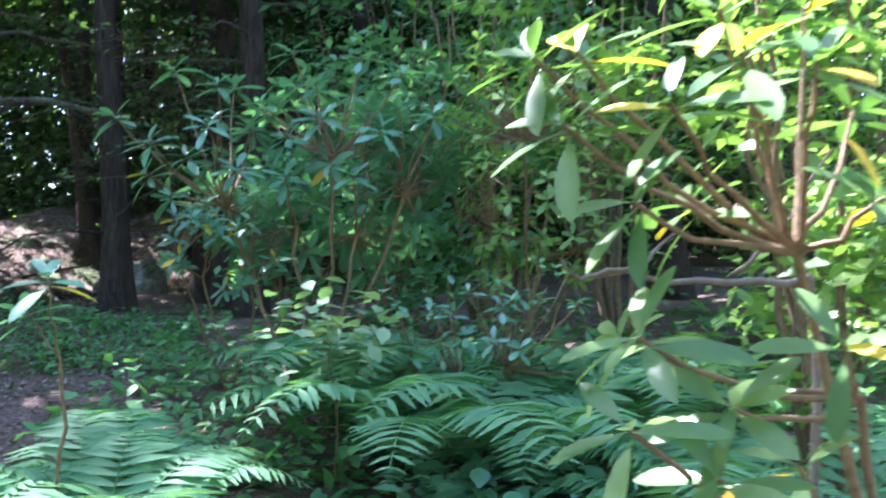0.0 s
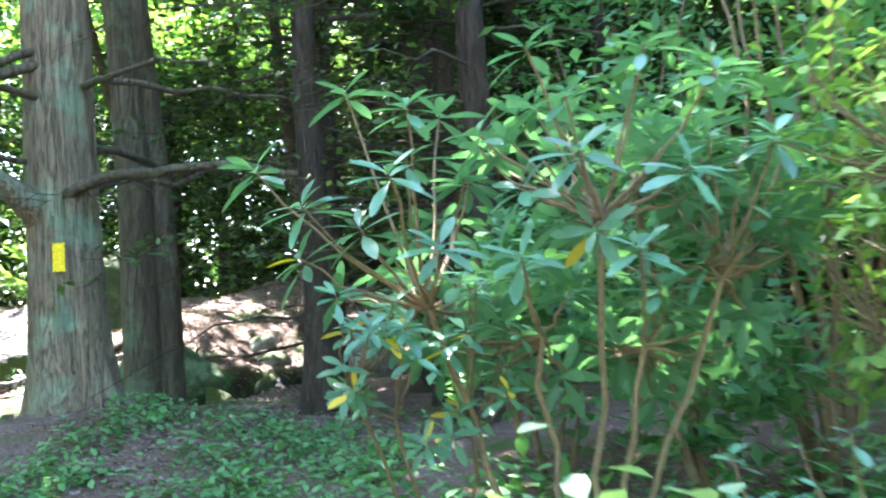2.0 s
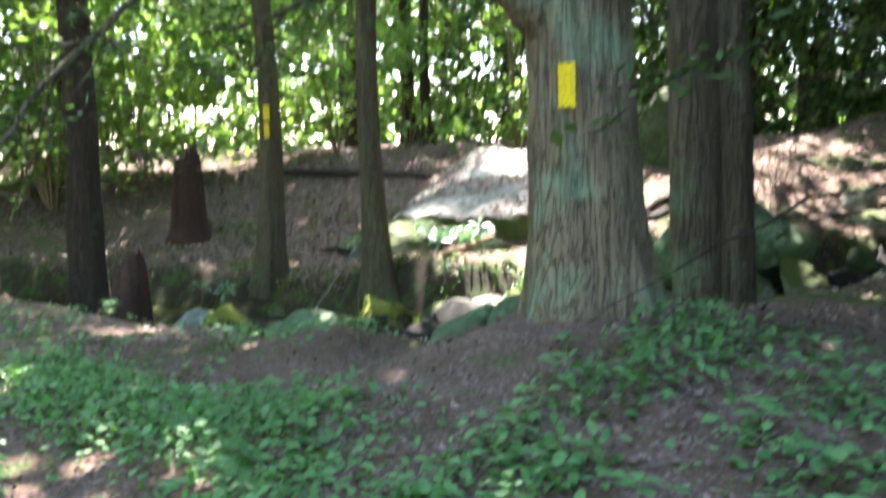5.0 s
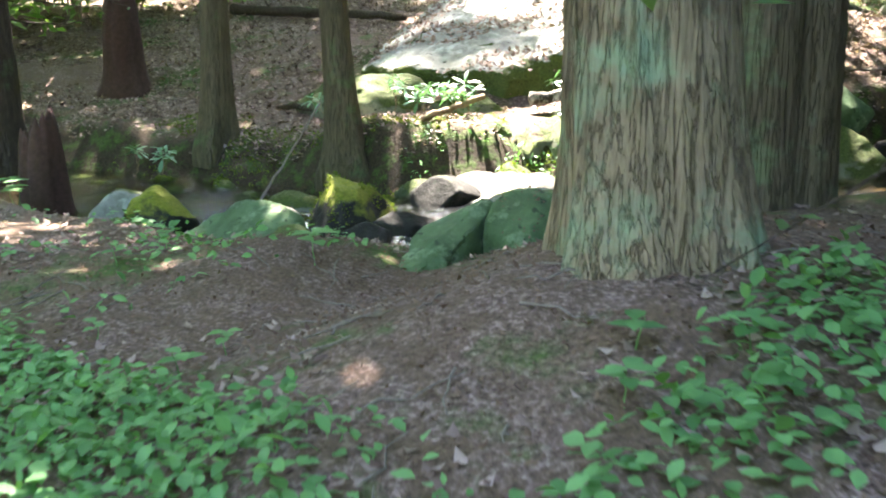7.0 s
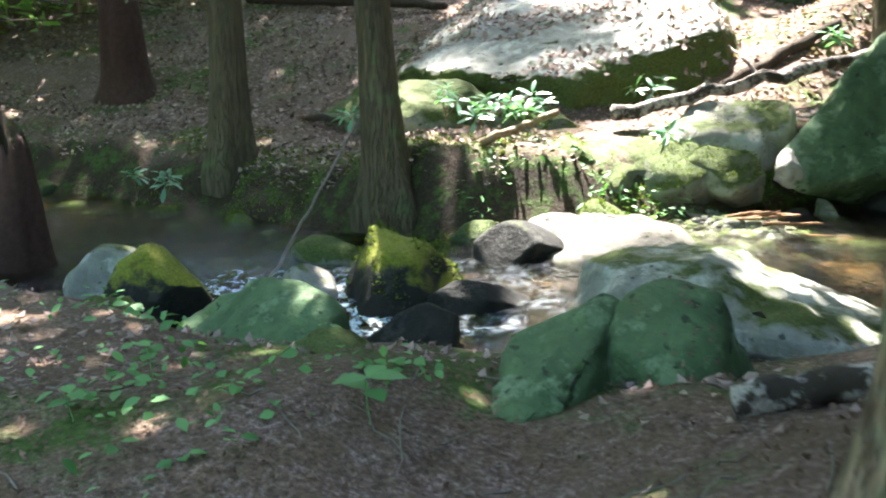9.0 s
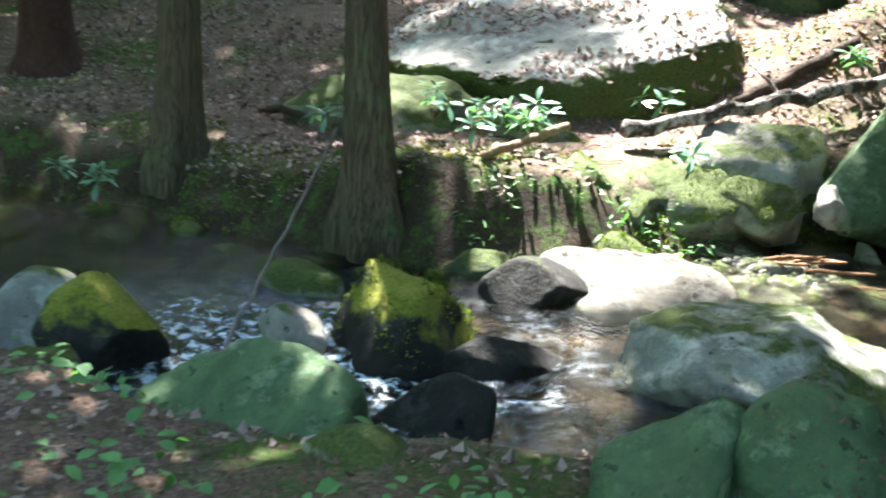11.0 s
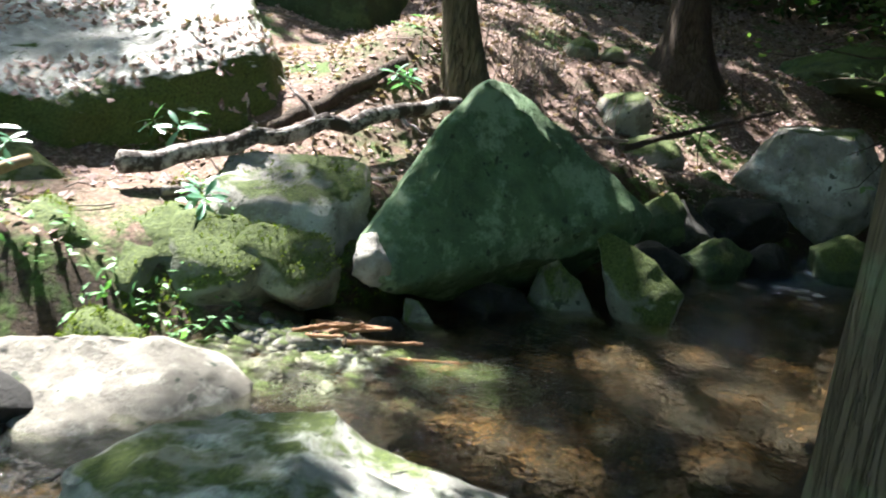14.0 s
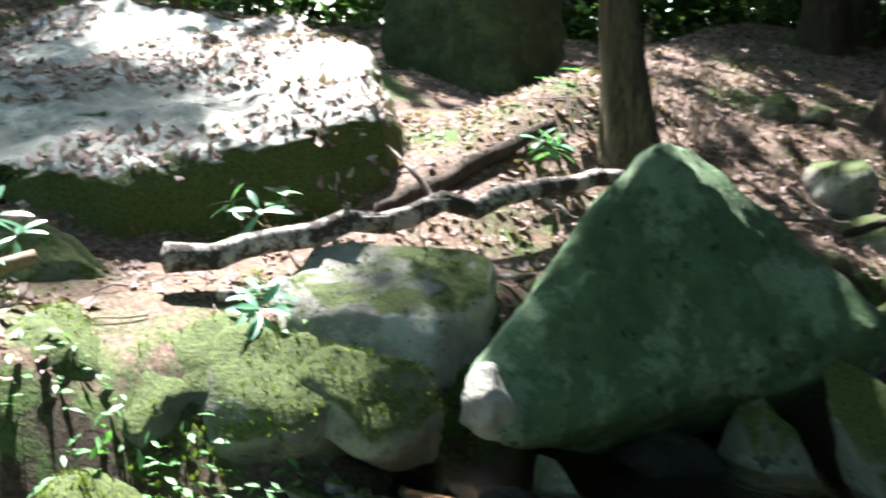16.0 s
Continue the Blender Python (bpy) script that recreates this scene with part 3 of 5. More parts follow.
hull_rock("rock", [(-5.56, 13.0, 0.88), (-5.44, 12.98, 0.88), (-5.3, 13.0, 0.74), (-5.14, 12.98, 0.45), (-5.4, 12.85, 0.45), (-5.6, 12.95, 0.45), (-5.5, 13.25, 0.75), (-5.3, 13.3, 0.45), (-5.6, 13.25, 0.45)],
          MOSS_STONE, "mossy rock leaning in the water", 0.03, 23, 4, 0.03)
rock("rock", -5.75, 12.8, 0.55, 0.22, 0.2, 0.2, WET_STONE, "dark wet rock at the brook's edge", 24)
hull_rock("rock", [(-6.12, 12.33, 0.72), (-6.02, 12.33, 0.7), (-5.84, 12.3, 0.5), (-5.95, 12.22, 0.46), (-6.08, 12.25, 0.6), (-6.05, 12.45, 0.5), (-5.85, 12.4, 0.42), (-6.1, 12.4, 0.42)],
          MOSS_STONE, "small elongated mossy stone on the gravel bar", 0.02, 25, 3, 0.015)
hull_rock("rock", [(-6.5, 10.15, 0.72), (-6.35, 10.55, 0.75), (-6.11, 9.87, 0.86), (-5.75, 10.15, 0.86), (-5.9, 10.85, 0.76), (-5.3, 10.75, 0.62), (-4.7, 10.65, 0.46), (-5.1, 9.95, 0.66), (-5.95, 9.7, 0.76), (-6.5, 10.0, 0.4), (-4.9, 10.0, 0.4), (-6.0, 10.95, 0.4), (-4.9, 10.8, 0.4)],
          STONE, "flat mossy rock lying low in the brook", 0.05, 7, 5, 0.05)
FRONT = hull_rock("boulder", [(-5.56, 9.1, 1.04), (-5.5, 9.33, 1.05), (-5.3, 9.35, 1.05), (-5.16, 9.2, 0.98), (-5.1, 9.05, 0.8), (-5.52, 8.95, 0.9), (-5.25, 8.9, 0.85), (-5.7, 9.55, 0.5), (-5.1, 9.6, 0.45), (-5.05, 8.95, 0.5), (-5.6, 8.9, 0.5)],
          GREEN_STONE, "broad grey-green boulder on the near bank", 0.045, 8, 5, 0.05)
hull_rock("boulder", [(-5.66, 9.2, 1.0), (-5.58, 9.12, 1.03), (-5.92, 8.93, 0.85), (-5.6, 8.28, 0.74), (-5.45, 8.35, 0.72), (-5.45, 8.75, 0.84), (-5.8, 9.4, 0.6), (-6.0, 9.0, 0.4), (-5.6, 8.2, 0.4), (-5.4, 8.3, 0.4), (-5.5, 9.3, 0.4)],
          GREEN_STONE, "long leaning grey-green boulder half buried in the near bank", 0.04, 9, 5, 0.05)
hull_rock("boulder", [(-7.38, 10.79, 0.66), (-7.2, 10.98, 0.74), (-6.8, 11.24, 0.72), (-6.41, 11.33, 0.66), (-6.26, 11.07, 0.56), (-6.52, 10.72, 0.56), (-6.85, 10.49, 0.56), (-6.41, 11.33, 0.35), (-6.26, 11.07, 0.35), (-6.52, 10.72, 0.35), (-6.85, 10.49, 0.35), (-7.38, 10.889999999999999, 0.35), (-7.3, 11.18, 0.35), (-6.8, 11.49, 0.35)],
          SUNNY_STONE, "sunlit pale boulder with moss at the edge of the pool", 0.06, 31, 5, 0.06)
rock("rock", -7.2, 10.55, 0.52, 0.3, 0.24, 0.22, WET_STONE, "black wet rock standing in the brook", 32, 20, 7, 0.05)
RAPIDS_ROCK = rock("boulder", -7.35, 9.72, 0.52, 0.4, 0.34, 0.38, RAPIDS_STONE, "moss-topped dark boulder in the rapids", 33, 10, 8)
rock("rock", -6.85, 9.75, 0.48, 0.3, 0.22, 0.2, WET_STONE, "black wet rock in the rapids", 34, 40)
rock("rock", -7.75, 9.38, 0.5, 0.19, 0.17, 0.16, PALE_STONE, "pale grey stone lying in the white rapids", 35)
hull_rock("rock", [(-7.0, 9.0, 0.45), (-6.75, 9.25, 0.72), (-6.55, 9.3, 0.66), (-6.45, 9.1, 0.5), (-6.9, 8.9, 0.3), (-6.5, 8.95, 0.3), (-6.6, 9.4, 0.3), (-6.95, 9.3, 0.3)], WET_STONE, "dark wet angular rock beside the rapids", 0.03, 36, 4, 0.03)
rock("rock", -7.6, 8.75, 0.38, 0.24, 0.2, 0.2, WET_STONE, "dark rock at the foot of the rapids", 37)
hull_rock("boulder", [(-7.55, 8.5, 0.7), (-7.1, 8.75, 0.92), (-6.75, 8.75, 0.85), (-6.6, 8.5, 0.7), (-7.35, 8.05, 0.5), (-6.8, 8.05, 0.55), (-7.6, 8.7, 0.35), (-6.6, 8.9, 0.35), (-6.6, 8.1, 0.35), (-7.5, 8.1, 0.35)], GREEN_STONE, "mossy sloping boulder on the near bank", 0.05, 38, 5, 0.06)
rock("rock", -6.4, 8.45, 0.66, 0.3, 0.25, 0.2, MOSS_STONE, "moss-covered rock in the bank", 39)
rock("rock", -8.75, 8.7, 0.5, 0.3, 0.25, 0.25, STONE, "grey rock beside the brook", 40)
rock("rock", -8.3, 8.75, 0.52, 0.3, 0.27, 0.3, RAPIDS_STONE, "round rock covered with yellow-green moss", 41, 0, 5)
rock("rock", -8.0, 8.3, 0.55, 0.2, 0.2, 0.2, MOSS_STONE, "small mossy rock on the near bank", 42)
rock("rock", -8.35, 10.05, 0.42, 0.3, 0.2, 0.17, MOSS_STONE, "low mossy stone lying in the brook", 43)
rock("boulder", -9.6, 12.0, 1.0, 0.8, 0.5, 0.42, MOSS_STONE, "moss-covered boulder on the slope", 44, 15)
rock("boulder", -8.3, 12.2, 0.93, 0.5, 0.3, 0.25, MOSS_STONE, "moss-covered rock in the bank", 45, 15)
for k, (cx, cy, cs) in enumerate([(-5.93, 16.7, 0.16), (-5.65, 16.75, 0.11)]):
    rock("rock", cx, cy, gz(cx, cy) + 0.05, cs, cs, cs * 0.75, MOSS_STONE, "cushion of bright moss on a stone", 46 + k, 0, 3)
rock("rock", -3.2, 18.4, gz(-3.2, 18.4) + 0.2, 0.9, 0.6, 0.4, DARK_MOSS_STONE, "mossy dark boulder standing further upstream", 47)
# mossy rocks that hold the far bank
BANK_ROCKS = []
for k, (bx, by, bs) in enumerate([(-8.55, 11.35, 0.3), (-8.1, 11.55, 0.28), (-7.75, 11.75, 0.3), (-7.4, 11.9, 0.27), (-7.05, 12.1, 0.3), (-6.75, 12.2, 0.24), (-9.0, 11.2, 0.3), (-7.3, 12.15, 0.3)]):
    BANK_ROCKS.append(rock("rock", bx + 0.12, by - 0.12, 0.74 + 0.04 * (k % 3), bs * 1.3, bs, bs * 0.9, MOSS_STONE, "moss-covered rock in the far bank", 60 + k, 40 * k))
rock("rock", -6.1, 12.05, 0.6, 0.1, 0.08, 0.09, WET_STONE, "small dark stone lying on the pale gravel bar", 70)


def shore(s, off):
    """A place on the far bank: s counts the brook's reaches, off is the distance from the water's edge."""
    i = min(int(s), len(BROOK) - 2)
    (ax, ay, aw, _), (bx, by, bw, _) = BROOK[i], BROOK[i + 1]
    t = s - i
    n = unit(np.array([by - ay, ax - bx]))
    x, y = ax + t * (bx - ax), ay + t * (by - ay)
    q = np.array([x, y]) + n * (aw + t * (bw - aw) + off)
    if brook(q[:1], q[1:])[0][0] > 0:
        q = np.array([x, y]) - n * (aw + t * (bw - aw) + off)
    return float(q[0]), float(q[1])


for k in range(20):
    rx, ry = shore(4.4 + 4.4 * (k + 0.8 * rng.random()) / 20, rng.uniform(-0.05, 0.2))
    rs = rng.uniform(0.08, 0.2)
    if rx > -7.0:
        continue
    one = rock("rock", rx, ry, gz(rx, ry) + 0.02, rs * 1.25, rs, rs * 0.9, (MOSS_STONE, DARK_MOSS_STONE)[k % 2], "mossy rock wedged in the bank above the water", 100 + k, 37 * k)
    if k % 4 in (0, 2):
        BANK_ROCKS.append(one)


# ---------------------------------------------------------------- trees
def trunk_mesh(h, r, flare, lean, seed, sides=40, rings=60, furrow=0.05):
    """Verts and faces of an upright trunk with root flare and furrowed bark, from below the ground."""
    z = -0.25 + (h + 0.25) * np.linspace(0, 1, rings) ** 1.3
    a = np.linspace(0, 2 * np.pi, sides, endpoint=False)
    zz, aa = np.meshgrid(z, a, indexing="ij")
    rad = r * (1 - 0.75 * np.clip(zz / h, 0, 1)) + r * flare * np.exp(-np.maximum(zz, -0.1) / 0.32) * (1 + 0.35 * np.sin(5 * aa + seed) + 0.2 * np.sin(3 * aa + 2 * seed))
    ridge = soft_noise(aa * sides / 9.0 + 0.8 * soft_noise(zz, aa * 0, 0.5, seed), zz * 1.6, 1.0, seed) + 0.6 * soft_noise(aa * sides / 5.0, zz * 4.0, 1.0, seed + 3)
    rad = rad * (1 + furrow * ridge + 0.05 * np.sin(2 * aa + zz * 0.8 + seed))
    x = rad * np.cos(aa) + lean[0] * zz + 0.03 * np.sin(zz * 1.3 + seed)
    y = rad * np.sin(aa) + lean[1] * zz + 0.03 * np.sin(zz * 1.1 + 2 * seed)
    v = np.stack([x, y, zz], -1).reshape(-1, 3)
    i, j = np.meshgrid(np.arange(rings - 1), np.arange(sides), indexing="ij")
    k = (j + 1) % sides
    f = np.stack([i * sides + j, i * sides + k, (i + 1) * sides + k, (i + 1) * sides + j], -1).reshape(-1, 4)
    return v, f


def limb(start, az, rise, length, r, twigs=0, drop=0.12):
    """A limb with side twigs; returns pieces, and places along it for foliage."""
    n = 9
    t = np.linspace(0, 1, n)[:, None]
    d = np.array([math.cos(az), math.sin(az), rise])
    p = np.array(start) + t * length * d
    p[:, 2] -= drop * length * (t[:, 0] ** 2)
    p[2:] += np.cumsum(rng.normal(size=(n - 2, 3)) * 0.02 * length, axis=0)
    pieces = [tube(p, r * (1 - 0.85 * t[:, 0]), 6)]
    spots = [p[3:]]
    for k in range(twigs):
        s = rng.uniform(0.25, 0.98)
        at = p[0] + (p[-1] - p[0]) * 0 + np.array([np.interp(s, t[:, 0], p[:, c]) for c in range(3)])
        a2 = az + rng.choice([-1, 1]) * rng.uniform(0.5, 1.1)
        l2 = length * rng.uniform(0.18, 0.42) * (1.15 - s * 0.6)
        e = at + l2 * np.array([math.cos(a2), math.sin(a2), rng.uniform(-0.35, 0.15)])
        q = bend(at, e, 0.03 * l2, 5, 0.012 * l2)
        pieces.append(tube(q, np.linspace(r * 0.3, r * 0.07, 5), 4))
        spots.append(q[1:])
    return pieces, np.concatenate(spots)


def sprays(spots, per, reach, size, shape=FLAT, flat=0.35):
    """Leaves or needle sprays round places on the twigs."""
    n = len(spots) * per
    at = np.repeat(spots, per, axis=0) + rng.normal(size=(n, 3)) * reach * np.array([1, 1, flat])
    along = rng.normal(size=(n, 3)) * np.array([1, 1, 0.45])
    up = np.array([0, 0, 1.0]) + rng.normal(size=(n, 3)) * 0.4
    return lay(shape, at, along, up, size * rng.uniform(0.6, 1.3, n), 1.6)


def conifer(name, x, y, r, h, label, lean=(0, 0), seed=1, bark=None, dead=10, dead_from=1.8, live=26, live_from=4.5, flare=0.45, fine=False, spread_at=2.6, per=10, group="", twin=False, reach=(0.9, 2.1), low=0):
    base = gz(x, y)
    tree = thing(name, x, y, base, label, "tree", group)
    v, f = trunk_mesh(h, r, flare, lean, seed, 96 if fine else 28, 260 if fine else 60, 0.06 if fine else 0.05)
    bulk("trunk", v, f, bark or DARK_BARK, tree)
    if twin:
        v, f = trunk_mesh(h * 0.9, r * 0.75, flare, (lean[0] + 0.015, lean[1]), seed + 1, 28, 60)
        bulk("second_trunk", v + np.array([r * 0.85, r * 0.6, 0]), f, bark or DARK_BARK, tree)
    sparse = []
    for k in range(dead):
        z = dead_from + (live_from - dead_from + 0.8) * (k + 0.5) / dead
        pieces, spots = limb((lean[0] * z, lean[1] * z, z), rng.uniform(0, 6.28), rng.uniform(-0.1, 0.25), rng.uniform(*reach), 0.012 + 0.02 * r, 11, 0.2)
        bark_of = BOUGH_BARK if k % 2 else DARK_BARK
        branch = bulk("dead_branch", *pieces[0], bark_of, tree)
        tagged(bulk("twigs", *stack(pieces[1:]), bark_of, branch), kind="stuff")
        if low:
            sparse.append(sprays(spots[::2], low, 0.07, 0.085))
    if sparse:
        tagged(bulk("sparse_needles", *stack(sparse), LIT_SPRAY, tree), kind="stuff")
    wood, green = [], []
    for k in range(live):
        z = live_from + (h - live_from) * (k + 0.5) / live
        pieces, spots = limb((lean[0] * z, lean[1] * z, z), rng.uniform(0, 6.28), 0.15, spread_at * (1.1 - 0.8 * (z - live_from) / (h - live_from)) * rng.uniform(0.7, 1.2), 0.03, 8, 0.25)
        wood += pieces
        green.append(sprays(spots, per, 0.16, 0.16))
    if live:
        crown = bulk("crown", *stack(green), NEEDLES, tree)
        tagged(crown, kind="stuff")
        tagged(bulk("limbs", *stack(wood), DARK_BARK, crown), kind="stuff")
    return tree


big = conifer("hemlock_tree", -3.91, 7.93, 0.285, 11.0, "large hemlock with furrowed grey-green bark and a yellow trail blaze", (-0.025, -0.022), 3, BARK, 0, live_from=6.8, live=18, flare=0.26, fine=True, spread_at=2.0)


def bough(tree, points, r0, r1, twigs, mat, needles=0, hang=0.3):
    """A branch through given places, with side twigs and, if asked, thin needle sprays."""
    o = np.array(tree.location)
    p = np.array(points, float) - o
    t = np.linspace(0, 1, len(p))
    s = np.linspace(0, 1, 26)
    q = np.stack([np.interp(s, t, p[:, c]) for c in range(3)], -1)
    q[1:-1] = (q[:-2] + 2 * q[1:-1] + q[2:]) / 4
    q[1:-1] += rng.normal(size=(24, 3)) * 0.007
    branch = bulk("branch", *tube(q, r0 + (r1 - r0) * s, 12, 0.2, 5), mat, tree)
    pieces, spots = [], []
    for _ in range(twigs):
        k = int(rng.integers(3, 25))
        d = unit(rng.normal(size=3) * np.array([1, 1, 0.5]) + np.array([0, 0, -hang]))
        e = q[k] + d * rng.uniform(0.2, 0.75)
        w = bend(q[k], e, 0.03, 6, 0.012)
        pieces.append(tube(w, np.linspace(0.006, 0.0018, 6), 5))
        spots.append(w[1:])
        for _ in range(3):
            m = w[int(rng.integers(1, 6))]
            x = bend(m, m + unit(rng.normal(size=3) + d) * rng.uniform(0.1, 0.3), 0.02, 4, 0.006)
            pieces.append(tube(x, np.linspace(0.003, 0.0012, 4), 4))
            spots.append(x[1:])
    if pieces:
        tagged(bulk("twigs", *stack(pieces), BOUGH_BARK, branch), kind="stuff")
    if needles:
        tagged(bulk("needles", *sprays(np.concatenate(spots), needles, 0.035, 0.05), LIT_SPRAY, branch), kind="stuff")


bough(big, [(-4.0, 7.8, 2.6), (-4.12, 7.64, 2.78), (-4.26, 7.45, 2.95), (-4.37, 7.27, 3.24), (-4.48, 7.18, 3.41), (-4.7, 6.98, 3.9), (-4.8, 6.8, 4.6)], 0.11, 0.05, 8, BARK)
bough(big, [(-3.95, 7.85, 2.62), (-3.86, 7.74, 2.79), (-3.63, 7.81, 2.9), (-3.13, 7.99, 2.95), (-2.74, 8.07, 2.98), (-2.27, 8.23, 2.89)], 0.055, 0.025, 14, BOUGH_BARK)
bough(big, [(-3.95, 7.8, 3.9), (-4.15, 7.2, 3.6), (-4.33, 6.64, 3.33), (-4.33, 6.24, 3.02), (-4.43, 5.89, 2.68), (-4.48, 5.57, 2.36), (-4.47, 5.32, 2.08)], 0.028, 0.008, 16, BOUGH_BARK, 2)
bough(big, [(-3.95, 7.8, 3.8), (-4.2, 7.1, 3.45), (-4.25, 6.58, 3.25), (-4.25, 6.18, 3.11), (-4.32, 5.71, 2.99), (-4.35, 5.28, 2.85), (-4.43, 4.94, 2.77)], 0.035, 0.015, 16, BOUGH_BARK, 2)
bough(big, [(-4.2, 7.6, 2.9), (-4.36, 7.29, 3.0), (-4.51, 6.89, 2.78), (-4.62, 6.53, 2.63), (-4.64, 6.23, 2.54)], 0.022, 0.008, 10, BOUGH_BARK, 1)
for az, z, rise, length, r in ((3.9, 1.75, 0.15, 1.9, 0.025), (1.3, 1.9, 0.1, 2.2, 0.04), (0.9, 1.6, 0.3, 2.4, 0.03), (-0.5, 2.3, 0.1, 1.8, 0.03), (4.4, 2.2, 0.1, 2.2, 0.03), (0.6, 2.4, 0.0, 2.4, 0.03), (2.0, 2.9, 0.2, 2.2, 0.035), (5.4, 3.2, 0.1, 2.0, 0.03)):
    pieces, spots = limb((0.2 * math.cos(az), 0.2 * math.sin(az), z), az, rise, length, r, 12, 0.12)
    arm = bulk("branch", *pieces[0], BOUGH_BARK, big)
    tagged(bulk("twigs", *stack(pieces[1:]), BOUGH_BARK, arm), kind="stuff")
    tagged(bulk("needles", *sprays(spots, 2, 0.06, 0.07), LIT_SPRAY, arm), kind="stuff")
conifer("hemlock_tree", -4.36, 9.92, 0.18, 11.0, "dark twin-stemmed hemlock beside the pool", (-0.055, -0.01), 5, BOUGH_BARK, 16, 1.5, live_from=5.5, live=16, flare=0.12, twin=True, low=2)
conifer("hemlock_tree", -10.25, 10.65, 0.14, 10.0, "slim hemlock with a green-stained base on the far bank", (0.0, 0.0), 6, STAINED_BARK, 20, 2.0, live=16, flare=0.5, reach=(0.8, 2.4), low=2)
conifer("hemlock_tree", -8.51, 10.71, 0.135, 10.0, "slim dark hemlock at the brook's edge", (-0.015, 0.0), 8, STAINED_BARK, 6, 2.6, live=16, flare=0.6)
conifer("hemlock_tree", -12.6, 9.55, 0.24, 10.0, "dark hemlock on the far bank", (0.0, 0.0), 9, DARK_BARK, 34, 1.5, live=18, reach=(1.4, 3.2), low=3)
conifer("hemlock_tree", -12.9, 8.3, 0.26, 10.0, "dark hemlock with spreading roots", (0.0, 0.0), 10, DARK_BARK, 34, 1.5, live=18, flare=0.8, reach=(1.5, 3.6), low=3)
conifer("young_tree", -6.36, 14.5, 0.11, 8.0, "leaning slender tree with mossy bark", (-0.24, 0.0), 11, STAINED_BARK, 4, 2.6, live=6, live_from=4.8, flare=0.9)
conifer("hemlock_tree", -5.0, 17.0, 0.16, 10.0, "hemlock with pale roots on the leaf-covered slope", (-0.1, 0.0), 12, DARK_BARK, 6, 2.0, live=18, flare=1.0)
for k in range(46):
    while True:
        tx, ty = rng.uniform(-26, 10), rng.uniform(6, 34)
        d, w, _ = brook(np.array([tx]), np.array([ty]))
        if (d[0] < -w[0] - 4.5 or tx > 1.5 or (d[0] > 2 and ty > 10.5)) and math.hypot(tx, ty - 4) > 4.2 and not (-17 < tx < -7.5 and 12.5 < ty < 21.5) and not (-5 < tx < 1 and 4 < ty < 10) and not (-18 < tx < -9 and 15 < ty < 26 and k % 4):
            break
    conifer("hemlock_tree", tx, ty, rng.uniform(0.12, 0.24), rng.uniform(8, 11), "slim dark hemlock standing in the woods", (rng.normal() * 0.02, rng.normal() * 0.02), 20 + k, DARK_BARK, 9, 1.2, live=14, per=8, live_from=rng.uniform(3.0, 4.5), group="hemlocks of the woods", low=2)


def blaze(tree_at, toward, z, w, h, seed):
    """A painted mark that follows the round of a trunk."""
    x, y, r = tree_at
    a0 = math.atan2(toward[1] - y, toward[0] - x)
    v, f = [], []
    m, n = 9, 13
    for i in range(n):
        for j in range(m):
            edge = 1 + 0.06 * math.sin(i * 2.1 + seed)
            a = a0 + (j / (m - 1) - 0.5) * w * edge / r
            v.append((x + r * math.cos(a), y + r * math.sin(a), z + (i / (n - 1) - 0.5) * h * (1 + 0.06 * math.sin(j * 1.9 + seed))))
    for i in range(n - 1):
        for j in range(m - 1):
            f.append((i * m + j, i * m + j + 1, (i + 1) * m + j + 1, (i + 1) * m + j))
    ob = mesh_of("trail_blaze", v, f, BLAZE)
    return tagged(ob, "yellow painted trail blaze on the bark", "trail mark")


blaze((-3.91, 7.93, 0.3), (-3.1, 4.6), 2.34, 0.085, 0.2, 1)
blaze((-10.25, 10.65, 0.155), (-1.3, 4.2), 2.62, 0.07, 0.17, 2)
blaze((-10.25, 10.65, 0.155), (-1.0, 3.6), 2.42, 0.06, 0.17, 3)


# ---------------------------------------------------------------- woods all round, and the roof of leaves
def leaf_cloud(n, inside, size, shape=FLAT, wide=1.5, flat=0.5):
    """n leaves at places that the function inside gives, turned every way, mostly lying level."""
    at = inside(n)
    m = len(at)
    along = rng.normal(size=(m, 3)) * np.array([1, 1, 0.5])
    up = np.array([0, 0, 1.0]) + rng.normal(size=(m, 3)) * flat
    return lay(shape, at, along, up, size * rng.uniform(0.6, 1.35, m), wide)


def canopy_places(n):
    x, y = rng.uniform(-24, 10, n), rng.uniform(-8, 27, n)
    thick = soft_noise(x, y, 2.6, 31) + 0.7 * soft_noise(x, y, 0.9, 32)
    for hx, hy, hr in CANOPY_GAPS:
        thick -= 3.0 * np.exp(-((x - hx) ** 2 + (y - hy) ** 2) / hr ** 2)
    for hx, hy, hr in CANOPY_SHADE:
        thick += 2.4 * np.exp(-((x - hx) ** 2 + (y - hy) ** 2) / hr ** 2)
    # opened overhead to let skylight onto the rhododendrons
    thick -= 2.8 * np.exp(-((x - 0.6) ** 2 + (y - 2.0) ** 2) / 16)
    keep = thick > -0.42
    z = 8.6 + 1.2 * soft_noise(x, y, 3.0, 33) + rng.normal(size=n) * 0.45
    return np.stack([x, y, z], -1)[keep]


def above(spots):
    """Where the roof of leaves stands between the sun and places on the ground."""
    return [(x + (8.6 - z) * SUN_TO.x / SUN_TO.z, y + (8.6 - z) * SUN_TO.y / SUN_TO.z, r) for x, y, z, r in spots]


